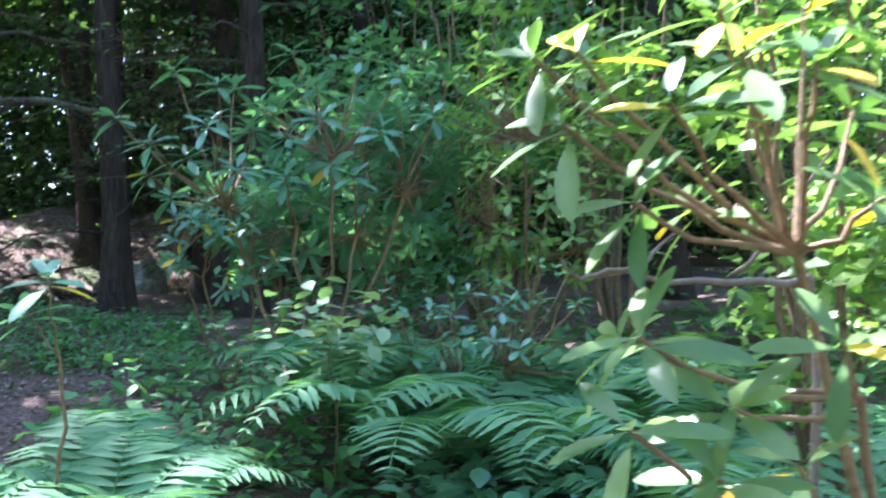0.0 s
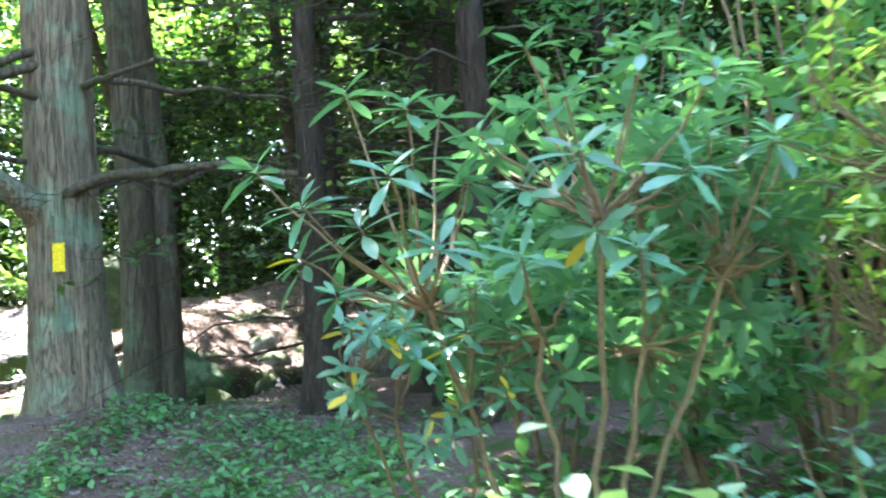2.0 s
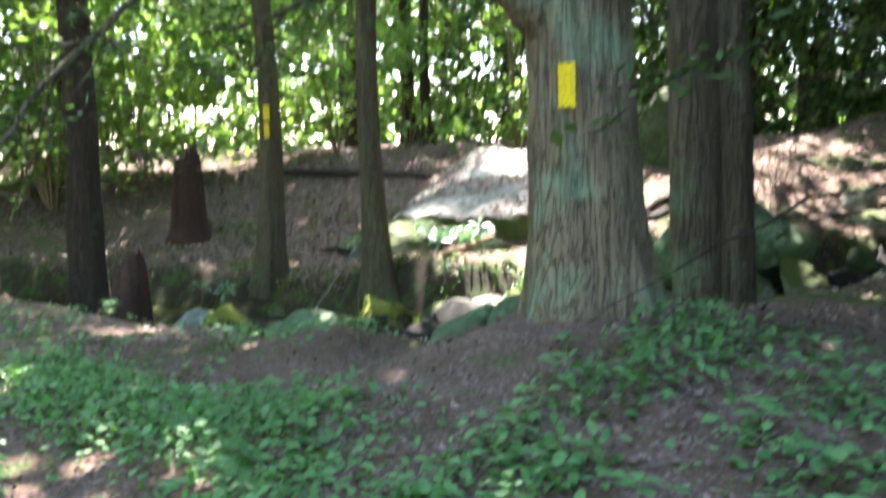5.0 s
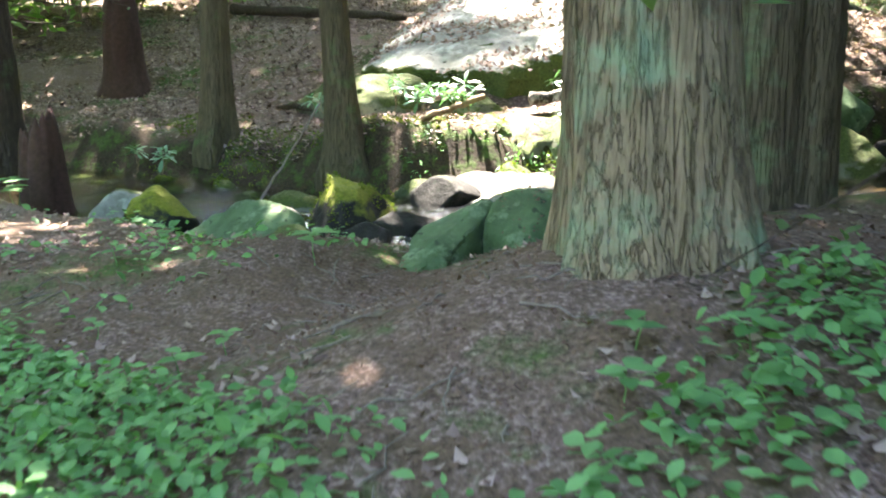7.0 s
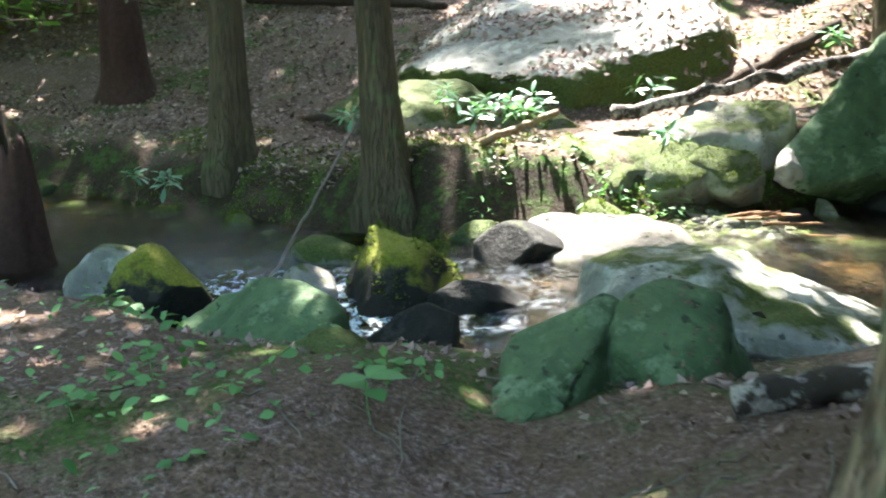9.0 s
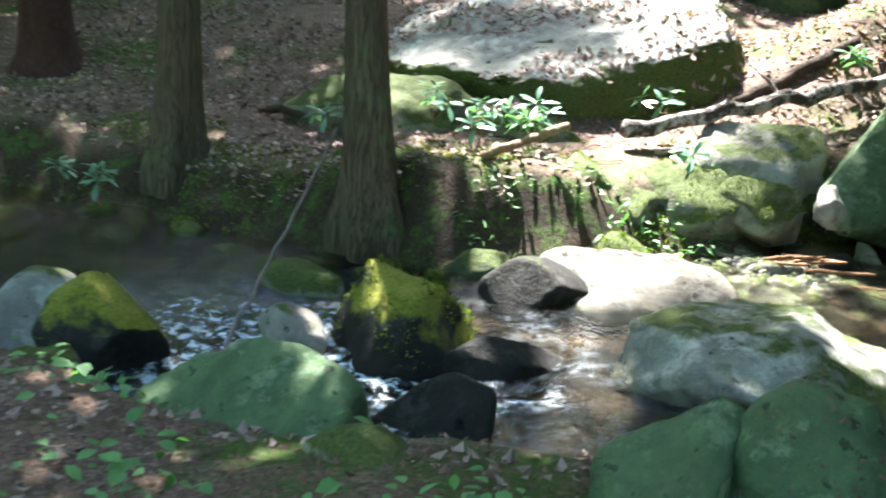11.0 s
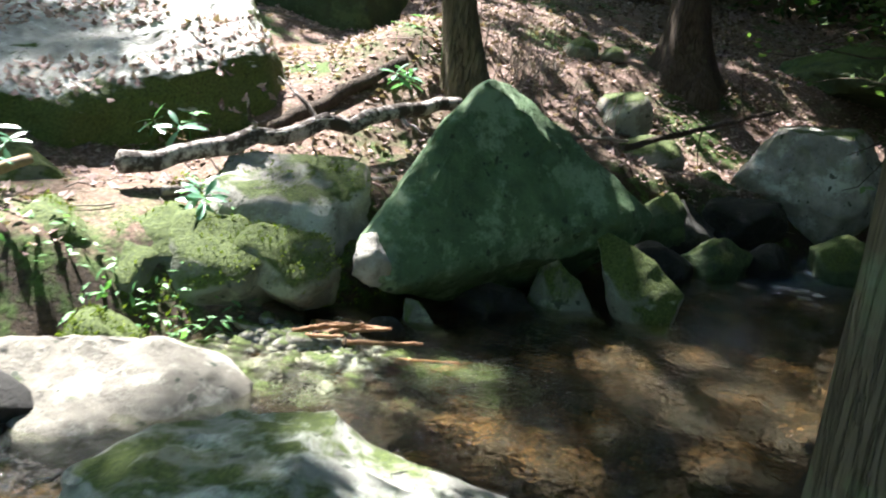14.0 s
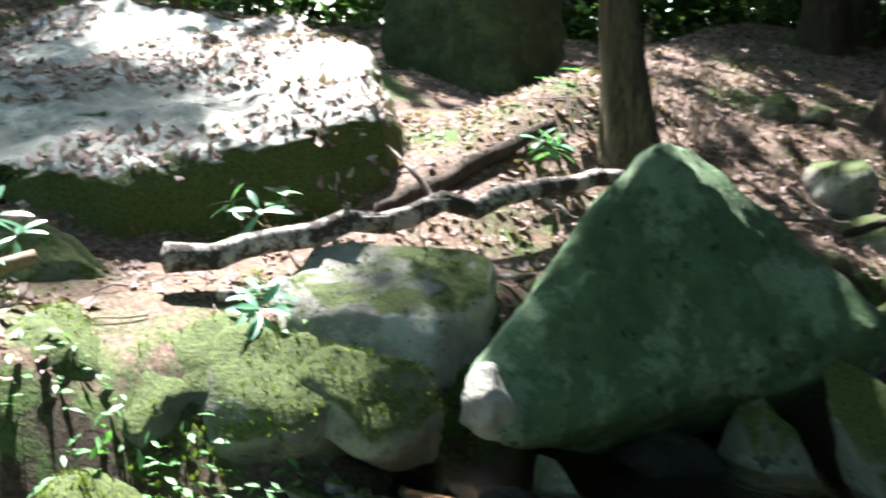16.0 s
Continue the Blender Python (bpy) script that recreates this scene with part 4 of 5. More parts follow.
# gaps put over the sunny places: boulder, ledge, gravel bar, pool, low rock, slope, clearing, laurels and ferns, path
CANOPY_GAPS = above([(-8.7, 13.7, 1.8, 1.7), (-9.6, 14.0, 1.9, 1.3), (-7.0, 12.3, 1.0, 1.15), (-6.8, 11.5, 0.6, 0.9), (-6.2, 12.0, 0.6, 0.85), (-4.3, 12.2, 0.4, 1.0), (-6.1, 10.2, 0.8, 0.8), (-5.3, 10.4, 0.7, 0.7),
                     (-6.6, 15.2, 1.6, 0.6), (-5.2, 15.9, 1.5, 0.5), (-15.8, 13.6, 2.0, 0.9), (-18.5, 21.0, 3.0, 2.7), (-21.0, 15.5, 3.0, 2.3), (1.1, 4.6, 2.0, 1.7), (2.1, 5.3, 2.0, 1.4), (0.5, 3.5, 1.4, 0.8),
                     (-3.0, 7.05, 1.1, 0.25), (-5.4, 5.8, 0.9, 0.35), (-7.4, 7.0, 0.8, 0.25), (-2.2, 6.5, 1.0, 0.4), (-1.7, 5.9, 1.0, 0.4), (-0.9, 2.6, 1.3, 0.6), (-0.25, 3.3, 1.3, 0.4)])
# the unseen roof is thickened to shade these places
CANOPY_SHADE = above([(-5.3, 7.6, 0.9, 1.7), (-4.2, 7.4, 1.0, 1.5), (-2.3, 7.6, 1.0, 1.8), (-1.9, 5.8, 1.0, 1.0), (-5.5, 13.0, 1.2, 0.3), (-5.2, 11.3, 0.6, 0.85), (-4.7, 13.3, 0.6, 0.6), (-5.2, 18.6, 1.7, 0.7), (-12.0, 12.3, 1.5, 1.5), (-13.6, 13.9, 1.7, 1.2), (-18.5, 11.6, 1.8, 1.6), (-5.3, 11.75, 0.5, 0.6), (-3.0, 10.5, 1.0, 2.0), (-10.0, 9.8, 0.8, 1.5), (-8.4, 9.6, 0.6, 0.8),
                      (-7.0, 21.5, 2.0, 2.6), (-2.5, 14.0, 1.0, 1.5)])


def extra_shade_places(n):
    """Extra unseen leaves, added to close the roof over the shady places."""
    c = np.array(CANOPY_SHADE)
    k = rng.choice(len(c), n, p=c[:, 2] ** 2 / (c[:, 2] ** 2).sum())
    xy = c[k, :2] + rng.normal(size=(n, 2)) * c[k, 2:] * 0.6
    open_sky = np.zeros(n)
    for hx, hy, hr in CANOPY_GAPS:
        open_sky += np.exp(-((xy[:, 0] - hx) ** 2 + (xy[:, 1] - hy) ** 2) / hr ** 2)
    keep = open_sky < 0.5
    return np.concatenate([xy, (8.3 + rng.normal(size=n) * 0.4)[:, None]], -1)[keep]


# Out of view; gaps and thick spots are placed to set sun and shade.
canopy = bulk("forest_canopy", *stack([leaf_cloud(88000, canopy_places, 0.3, FLAT, 1.9), leaf_cloud(13000, extra_shade_places, 0.3, FLAT, 1.9)]), CANOPY_LEAF, None, False)
tagged(canopy, "unseen high roof of green leaves, its gaps placed to let sun through", "foliage", kind="stuff")


def ring_places(n):
    a, r = rng.uniform(0, 2 * np.pi, n), 30 + 9 * rng.random(n)
    z = 2.2 + 14 * rng.random(n) ** 0.9
    x, y = -5 + r * np.cos(a), 9 + r * np.sin(a)
    keep = soft_noise(a * 14, z * 0.5, 1.0, 41) + 0.5 * soft_noise(a * 40, z * 1.3, 1.0, 42) > -0.75
    return np.stack([x, y, z], -1)[keep]


far_woods = bulk("far_woods", *leaf_cloud(88000, ring_places, 0.75, FLAT, 2.2, 0.9), CANOPY_LEAF, None, False)
tagged(far_woods, "distant wall of green woodland leaves", "foliage", kind="stuff")


def thicket_places(n):
    a, r = radians(90) + rng.uniform(-0.75, 0.75, n), rng.uniform(9.5, 27, n)
    z = 0.9 + 7.5 * rng.random(n)
    x, y = -2.5 + r * np.cos(a), 5 + r * np.sin(a)
    d, w, _ = brook(x, y)
    keep = (soft_noise(a * 16, z * 1.4, 1.0, 45) + 0.6 * soft_noise(x, y, 0.8, 46) > -0.75) & (z > np.where(y > 20.5, 1.3, 2.4)) & ~((x < -3.2) & (y < 20.5))
    return np.stack([x, y, z], -1)[keep]


for needle_mat, tone in ((NEEDLES, "dark"), (LIT_SPRAY, "grey-green")):
    thicket = bulk("hemlock_thicket", *leaf_cloud(165000, thicket_places, 0.2, FLAT, 1.4, 0.6), needle_mat, None, False)
    tagged(thicket, tone + " mass of hemlock boughs deep in the woods", "foliage", kind="stuff")


def understory(name, x, y, h, spread_at, leaves, mat, label, size=0.11, low=0.4, group="understory bushes"):
    """A broadleaf bush or young tree: thin stems with clumps of leaves."""
    bush = thing(name, x, y, gz(x, y), label, "bush", group)
    green = []
    for k in range(5):
        a = rng.uniform(0, 6.28)
        top = np.array([spread_at * 0.6 * math.cos(a), spread_at * 0.6 * math.sin(a), h * rng.uniform(0.7, 1.0)])
        bulk("stem", *tube(bend((0.05 * math.cos(a), 0.05 * math.sin(a), -0.1), top, -0.05 * h, 7, 0.03), np.linspace(0.022, 0.006, 7), 6), SHRUB_BARK, bush)
    m = 26
    centres = np.stack([rng.normal(size=m) * spread_at * 0.5, rng.normal(size=m) * spread_at * 0.5, rng.uniform(low, h, m)], -1)
    at = np.repeat(centres, leaves // m, axis=0)
    at = at + rng.normal(size=at.shape) * np.array([0.3, 0.3, 0.16]) * spread_at * 0.6
    at[:, 2] = np.maximum(at[:, 2], 0.1)
    along = rng.normal(size=at.shape) * np.array([1, 1, 0.5])
    v, f = lay(FLAT, at, along, np.array([0, 0, 1.0]) + rng.normal(size=at.shape) * 0.45, 1.1 * size * rng.uniform(0.6, 1.3, len(at)), 1.25)
    crown = bulk("crown", v, f, mat, bush)
    tagged(crown, kind="stuff")
    return bush


for k, (bx, by, bh, bs, mat) in enumerate([(1.7, 5.6, 3.2, 0.9, LAUREL_LEAF), (2.6, 4.6, 3.0, 0.9, LAUREL_LEAF), (3.1, 6.4, 3.6, 1.1, CANOPY_LEAF), (1.2, 7.2, 3.6, 1.0, CANOPY_LEAF), (2.3, 8.6, 4.2, 1.3, CANOPY_LEAF),
                                           (4.4, 8.2, 4.4, 1.4, CANOPY_LEAF), (0.2, 8.9, 3.6, 1.0, FERN_LEAF), (4.2, 5.4, 3.4, 1.1, CANOPY_LEAF), (0.6, 11.5, 4.5, 1.4, FERN_LEAF), (-1.2, 11.0, 3.2, 1.0, FERN_LEAF), (3.0, 12.0, 5.0, 1.6, CANOPY_LEAF),
                                           (1.95, 3.3, 2.5, 0.6, LAUREL_LEAF), (0.9, 6.2, 2.6, 0.7, FERN_LEAF), (-0.4, 6.4, 1.3, 0.6, FERN_LEAF), (0.35, 5.6, 1.7, 0.5, FERN_LEAF)]):
    understory("leafy_bush", bx, by, bh, bs, 1500, mat, "leafy green bush at the edge of the woods", 0.11)
for k in range(34):
    a = rng.uniform(2.22, 3.25)
    r = rng.uniform(17, 27)
    bx, by = -1 + r * math.cos(a), 4 + r * math.sin(a)
    understory("leafy_bush", bx, by, rng.uniform(3, 5.5), rng.uniform(1.4, 2.2), 1500, SUNLIT_CLEARING_LEAF if a < 2.75 else CANOPY_LEAF, "bright green leafy bush in a sunny clearing", 0.22, 0.3, "bushes of the clearing")
for bx, by in ((-2.4, 8.9), (-1.5, 10.0), (-3.0, 11.3), (-2.2, 12.6), (-2.0, 14.9), (-1.0, 8.4), (-2.9, 15.8), (-1.2, 14.0)):
    conifer("hemlock_tree", bx, by, 0.13, 9.0, "slim dark hemlock with dead lower branches", (0.01, 0), int(40 + bx * 3), DARK_BARK, 22, 0.7, live=18, live_from=3.0, spread_at=1.6, group="hemlocks of the woods", low=3)


# ---------------------------------------------------------------- rhododendrons
def leaf_mesh(name, shape, mat):
    me = bpy.data.meshes.new(name)
    me.from_pydata([tuple(v) for v in shape[0]], [], [tuple(int(i) for i in f) for f in shape[1]])
    me.polygons.foreach_set("use_smooth", [True] * len(me.polygons))
    me.materials.append(mat)
    return me


RHODO_MESH = leaf_mesh("rhododendron_leaf", RHODO, RHODO_LEAF)
SUN_MESH = leaf_mesh("sunlit_leaf", RHODO, SUN_LEAF)
RHODO_YELLOW = leaf_mesh("yellow_leaf", RHODO, YELLOW_LEAF)


def whorl(tip, out, count, length, droop=0.0):
    """Leaves round a shoot's tip: places, directions, up vectors and lengths."""
    out = unit(np.array(out, float))
    a = unit(np.cross(out, [0.3, 0.9, 0.1]))
    b = np.cross(out, a)
    at, along, up, size = [], [], [], []
    start = rng.uniform(0, 6.28)
    for k in range(count):
        w = start + 2 * math.pi * k / count * 1.02 + rng.normal() * 0.12
        tier = k % 3
        lift = (0.95, 0.5, 0.1)[tier] + rng.normal() * 0.12 - droop
        d = math.cos(w) * a + math.sin(w) * b
        along.append(unit(d + lift * out + np.array([0, 0, -0.1])))
        up.append(out + 0.001 - 0.3 * d * lift)
        at.append(np.array(tip) - out * 0.012 * tier)
        size.append(length * (0.8, 1.0, 1.02)[tier] * rng.uniform(0.85, 1.12))
    return np.array(at), np.array(along), np.array(up), np.array(size)


def rhododendron(name, base, hubs, tips, label, length, single=300, shape=RHODO, mat=RHODO_LEAF, mesh=None, yellow=0, stem=0.014, count=(7, 11), wide=1.0, category="bush"):
    """Stems from the base to hubs, shoots from the hubs to the tips, a whorl of leaves on each tip. Tips nearest the path come first."""
    o = np.array([base[0], base[1], gz(base[0], base[1])])
    shrub = thing(name, *o, label, category)
    hubs = [np.array(h) - o for h in hubs]
    for h in hubs:
        bulk("stem", *tube(bend((rng.normal() * 0.04, rng.normal() * 0.04, -0.08), h, rng.uniform(-0.04, 0.04), 9, 0.012), np.linspace(stem, stem * 0.6, 9), 8, 0.15), SHRUB_BARK, shrub)
    at, along, up, size = [], [], [], []
    for tip in tips:
        p = np.array(tip[:3]) - o
        h = min(hubs, key=lambda q: np.linalg.norm(q - p) + 2.0 * max(0, q[2] - p[2]))
        out = unit(unit(p - h) + np.array([0, 0, 0.9]))
        path = bend(h, p, 0.06 * np.linalg.norm(p - h), 7, 0.006)
        bulk("shoot", *tube(path, np.linspace(stem * 0.55, stem * 0.28, 7), 6), SHRUB_BARK, shrub)
        for got, new_one in zip((at, along, up, size), whorl(p, out, int(rng.integers(*count)), length, 0.3)):
            got.append(new_one)
    at, along, up, size = (np.concatenate(v) for v in (at, along, up, size))
    n = min(single, len(at)) if mesh else 0
    golden = set(rng.integers(min(90, n // 3), max(1, n), yellow).tolist()) if yellow else set()
    for k in range(n):
        x = Vector(along[k]).normalized()
        y = Vector(up[k]).cross(x).normalized()
        z = x.cross(y)
        leaf = new("leaf", RHODO_YELLOW if k in golden else mesh)
        leaf.parent = shrub
        m = Matrix((x, y * wide, z)).transposed().to_4x4() @ Matrix.Scale(size[k], 4)
        m.translation = Vector(at[k])
        leaf.matrix_basis = m
    if len(at) > n:
        rest = bulk("leaves", *lay(shape, at[n:], along[n:], up[n:], size[n:], wide), mat, shrub)
        tagged(rest, kind="stuff")
    return shrub


def shell(n, c, r, low=-9.0, front=0.5):
    """Places in the outer part of an egg shape, more of them on the side of the path."""
    out = []
    while len(out) < n:
        d = unit(rng.normal(size=3))
        if d[1] > front and rng.random() < 0.7:
            continue
        p = np.array(c) + d * np.array(r) * rng.uniform(0.55, 1.0)
        if p[2] > low:
            out.append(tuple(p))
    return out


MAIN_TIPS = [(-1.12, 4.4, 2.31), (-0.63, 4.15, 2.23), (-0.87, 4.6, 2.58), (-0.28, 4.3, 2.18), (-0.28, 4.25, 1.98), (-0.1, 4.25, 2.27), (-0.52, 4.3, 2.03), (-0.93, 4.28, 2.17), (-0.77, 4.34, 2.1), (-0.4, 4.36, 2.36), (-0.14, 4.45, 2.47), (-0.07, 4.4, 2.06),
             (0.1, 4.35, 2.58), (0.3, 4.4, 2.5), (0.2, 4.25, 2.2), (0.45, 4.4, 2.3), (-0.6, 4.3, 2.45), (-0.98, 4.4, 2.02), (-0.25, 4.4, 2.62), (0.05, 4.2, 1.98), (-0.62, 4.35, 2.3)]
rhododendron("rhododendron", (-0.16, 4.5), [(-0.25, 4.5, 1.75), (0.05, 4.5, 1.7), (-0.05, 4.45, 2.1), (0.3, 4.6, 1.9), (-0.6, 4.5, 1.85)],
             MAIN_TIPS + shell(80, (-0.12, 4.9, 2.08), (0.95, 0.5, 0.6), 1.5), "tall rhododendron with whorls of long leathery blue-green leaves", 0.145, 300, mesh=RHODO_MESH, yellow=4, wide=1.1, count=(8, 12))
rhododendron("rhododendron", (-0.55, 4.75), [(-0.75, 4.6, 1.5), (-0.5, 4.6, 1.45), (-0.9, 4.6, 1.6)], [(-0.43, 4.37, 1.9), (-0.47, 4.36, 1.78), (-0.82, 4.23, 1.9), (-0.72, 4.22, 1.8), (-0.6, 4.25, 1.72)] + shell(30, (-0.65, 4.5, 1.68), (0.42, 0.28, 0.3), 1.2),
             "low rhododendron with small leaves, some turned yellow", 0.085, 300, mesh=RHODO_MESH, yellow=22, stem=0.009, wide=1.25)
NEAR_TIPS = [(0.5, 1.27, 1.84), (0.62, 1.25, 1.7), (0.47, 1.38, 1.98), (0.8, 1.2, 1.95), (0.6, 1.17, 1.47), (0.55, 1.07, 1.34), (0.75, 1.15, 1.35), (0.68, 1.23, 1.87), (0.55, 1.37, 1.99), (0.95, 1.24, 1.94), (0.70, 1.09, 1.25), (0.68, 1.61, 1.42), (0.94, 1.14, 1.45), (0.80, 1.3, 2.05), (1.05, 1.5, 2.1), (0.95, 1.35, 1.2), (1.1, 1.3, 1.7), (0.8, 1.5, 1.7), (1.2, 1.6, 1.9), (0.85, 1.0, 1.05)]
rhododendron("rhododendron", (1.35, 1.6), [(1.15, 1.5, 1.3), (1.0, 1.45, 1.6), (1.1, 1.35, 1.0)], NEAR_TIPS, "rhododendron leaning over the path with green and yellow leaves", 0.165, 300, mesh=SUN_MESH, yellow=14, stem=0.016, count=(6, 9), wide=1.1)
twig = thing("dead_twig", 1.3, 2.0, gz(1.3, 2.0), "pale bare forked twig beside the rhododendron", "branch")
for a, b, r0, r1 in (((0, 0, -0.05), (-0.02, 0.0, 1.1), 0.014, 0.01), ((-0.02, 0.0, 1.1), (-0.66, -0.36, 1.13), 0.01, 0.006), ((-0.66, -0.36, 1.13), (-0.75, -0.42, 1.17), 0.006, 0.003), ((-0.66, -0.36, 1.13), (-0.45, -0.25, 1.22), 0.006, 0.003), ((-0.3, -0.2, 1.12), (-0.1, -0.3, 1.4), 0.006, 0.003)):
    bulk("twig", *tube(bend(a, b, 0.02, 8, 0.008), np.linspace(r0, r1, 8), 8, 0.2), DEADWOOD, twig)
rhododendron("laurel", (0.95, 4.9), [(0.8, 4.8, 1.7), (1.1, 4.8, 1.9), (1.3, 4.9, 1.6), (0.95, 4.7, 2.2)], shell(120, (1.05, 4.85, 2.1), (0.6, 0.5, 0.85), 1.2),
             "sunlit mountain laurel with small yellow-green leaves", 0.085, 0, RHODO, LAUREL_LEAF, None, 0, 0.012, (5, 8), 1.6)
rhododendron("laurel", (0.55, 3.75), [(0.5, 3.7, 1.05), (0.7, 3.7, 1.1), (0.35, 3.75, 1.0)], shell(70, (0.6, 3.8, 1.25), (0.6, 0.4, 0.4), 0.8),
             "low laurel bush with glossy green leaves", 0.075, 0, RHODO, RHODO_LEAF, None, 0, 0.008, (5, 8), 1.5)
rhododendron("rhododendron", (-0.9, 2.75), [(-0.85, 2.7, 1.3)], [(-0.83, 2.55, 1.56), (-0.95, 2.7, 1.45)], "small rhododendron with a whorl of pale worn leaves", 0.15, 300, mesh=RHODO_MESH, yellow=2, stem=0.009, count=(7, 9), wide=1.3)
for k, (sx, sy, sh, sn) in enumerate([(-8.75, 11.6, 0.34, 4), (-8.4, 11.72, 0.28, 4), (-8.05, 11.85, 0.3, 3), (-8.2, 11.4, 0.25, 3), (-9.2, 11.1, 0.3, 3), (-7.15, 12.15, 0.18, 3), (-10.9, 10.1, 0.35, 3), (-7.9, 11.5, 0.2, 3), (-7.7, 13.0, 0.2, 2), (-6.75, 14.1, 0.2, 3), (-10.6, 10.2, 0.3, 3)]):
    g = gz(sx, sy)
    tips = [(sx + rng.normal() * 0.08, sy + rng.normal() * 0.07, g + sh * rng.uniform(0.75, 1.15)) for _ in range(sn)]
    rhododendron("rhododendron_seedling", (sx, sy), [(sx, sy, g + sh * 0.4)], tips, "young rhododendron growing on the mossy bank", 0.14, 60, mesh=RHODO_MESH, stem=0.006, count=(6, 9), wide=1.1, category="plant")


# ---------------------------------------------------------------- ferns and herbs
def frond(length, az, rise, pairs=20):
    """A fern frond: an arching midrib with narrowing pairs of leaflets."""
    t = np.linspace(0, 1, 14)
    out = np.array([math.cos(az), math.sin(az), 0])
    p = out[None] * (length * (0.15 * t + 0.8 * t ** 1.3))[:, None]
    p[:, 2] = length * (rise * t - (rise * 0.75) * t ** 2.3)
    pieces = [tube(p, np.linspace(0.004, 0.0012, 14), 5)]
    s = np.linspace(0.2, 0.985, pairs)
    c = np.stack([np.interp(s, t, p[:, k]) for k in range(3)], -1)
    tan = unit(np.gradient(c, axis=0))
    side = unit(np.cross(tan, [0, 0, 1.0]))
    up = np.cross(side, tan)
    w = 0.24 * length * np.sin(np.pi * np.clip(0.12 + 0.88 * s, 0, 1)) ** 0.8 + 0.01
    for sign in (1, -1):
        pieces.append(lay(NARROW, c, side * sign + 0.35 * tan + rng.normal(size=c.shape) * 0.05, up + rng.normal(size=c.shape) * 0.1, w, 0.9))
    return stack(pieces)


def fern(x, y, n, length, label="green fern with arching feathery fronds", rise=0.9, lift=0.0):
    plant = thing("fern", x, y, gz(x, y) + lift, label, "fern", "ferns by the path")
    start = rng.uniform(0, 6.28)
    for k in range(n):
        bulk("frond", *frond(length * rng.uniform(0.8, 1.15), start + 2 * math.pi * k / n + rng.normal() * 0.2, rise * rng.uniform(0.8, 1.15)), FERN_LEAF, plant)


for fx, fy, fn, fl in ((-0.75, 2.75, 8, 0.75), (-0.95, 3.1, 7, 0.7), (0.2, 3.9, 6, 0.95), (1.15, 2.7, 7, 0.7), (-1.15, 2.3, 8, 0.75), (0.3, 4.2, 6, 1.0), (0.8, 3.3, 6, 0.7), (-1.2, 3.4, 7, 0.6), (-0.9, 3.7, 6, 0.55),
                       (0.05, 4.4, 6, 0.95), (0.35, 3.45, 7, 1.0), (0.75, 3.4, 7, 0.85), (-0.7, 3.0, 7, 0.75), (1.35, 3.7, 7, 0.9), (1.6, 2.6, 7, 0.8), (-1.5, 2.9, 7, 0.65), (0.9, 4.3, 6, 0.9)):
    fern(fx, fy, fn, fl, rise=1.4)


def patch_places(x0, x1, y0, y1, n, seed, threshold, size=0.9, top=0.3):
    x, y = rng.uniform(x0, x1, n), rng.uniform(y0, y1, n)
    d, w, _ = brook(x, y)
    keep = (soft_noise(x, y, size, seed) + 0.45 * soft_noise(x, y, 0.3 * size, seed + 100) + 0.35 * rng.normal(size=n) > threshold) & (np.abs(d) > w + 0.35)
    x, y = x[keep], y[keep]
    return np.stack([x, y, ground_z(x, y) + top * rng.random(len(x)) ** 1.4 + 0.015], -1)


def herbs(name, places, size, mat, label, shape=OVAL, wide=1.5):
    m = len(places)
    v, f = lay(shape, places, rng.normal(size=(m, 3)) * np.array([1, 1, 0.3]), np.array([0, 0, 1.0]) + rng.normal(size=(m, 3)) * 0.3, size * rng.uniform(0.6, 1.4, m), wide)
    return tagged(bulk(name, v, f, mat), label, "plants", kind="stuff")


herbs("undergrowth", patch_places(-1.3, 3.0, 3.4, 6.2, 5200, 51, -0.45, 0.7, 0.35), 0.075, HERB_LEAF, "dense low green undergrowth beneath the bushes")
herbs("undergrowth", patch_places(-2.5, 2.6, 1.6, 4.0, 2600, 55, 0.0, 0.6, 0.1), 0.065, RHODO_LEAF, "glossy low green undergrowth beside the path")
herbs("undergrowth", patch_places(0.2, 1.4, 2.3, 3.7, 1500, 57, -0.3, 0.5, 0.3), 0.085, RHODO_LEAF, "glossy broad-leaved undergrowth among the ferns")
herbs("ground_herbs", patch_places(-6.8, -2.9, 4.4, 6.6, 15000, 52, -0.1, 0.9, 0.1), 0.044, HERB_LEAF, "carpet of small green herbs on the forest floor")
herbs("ground_herbs", patch_places(-3.4, -1.2, 5.7, 8.2, 6000, 53, 0.1, 0.7, 0.12), 0.05, HERB_LEAF, "patches of small green herbs near the hemlock")
herbs("ground_herbs", patch_places(-10, -5.8, 6.2, 8.6, 3000, 54, 0.2, 0.7, 0.08), 0.05, HERB_LEAF, "scattered green herbs on the near bank")


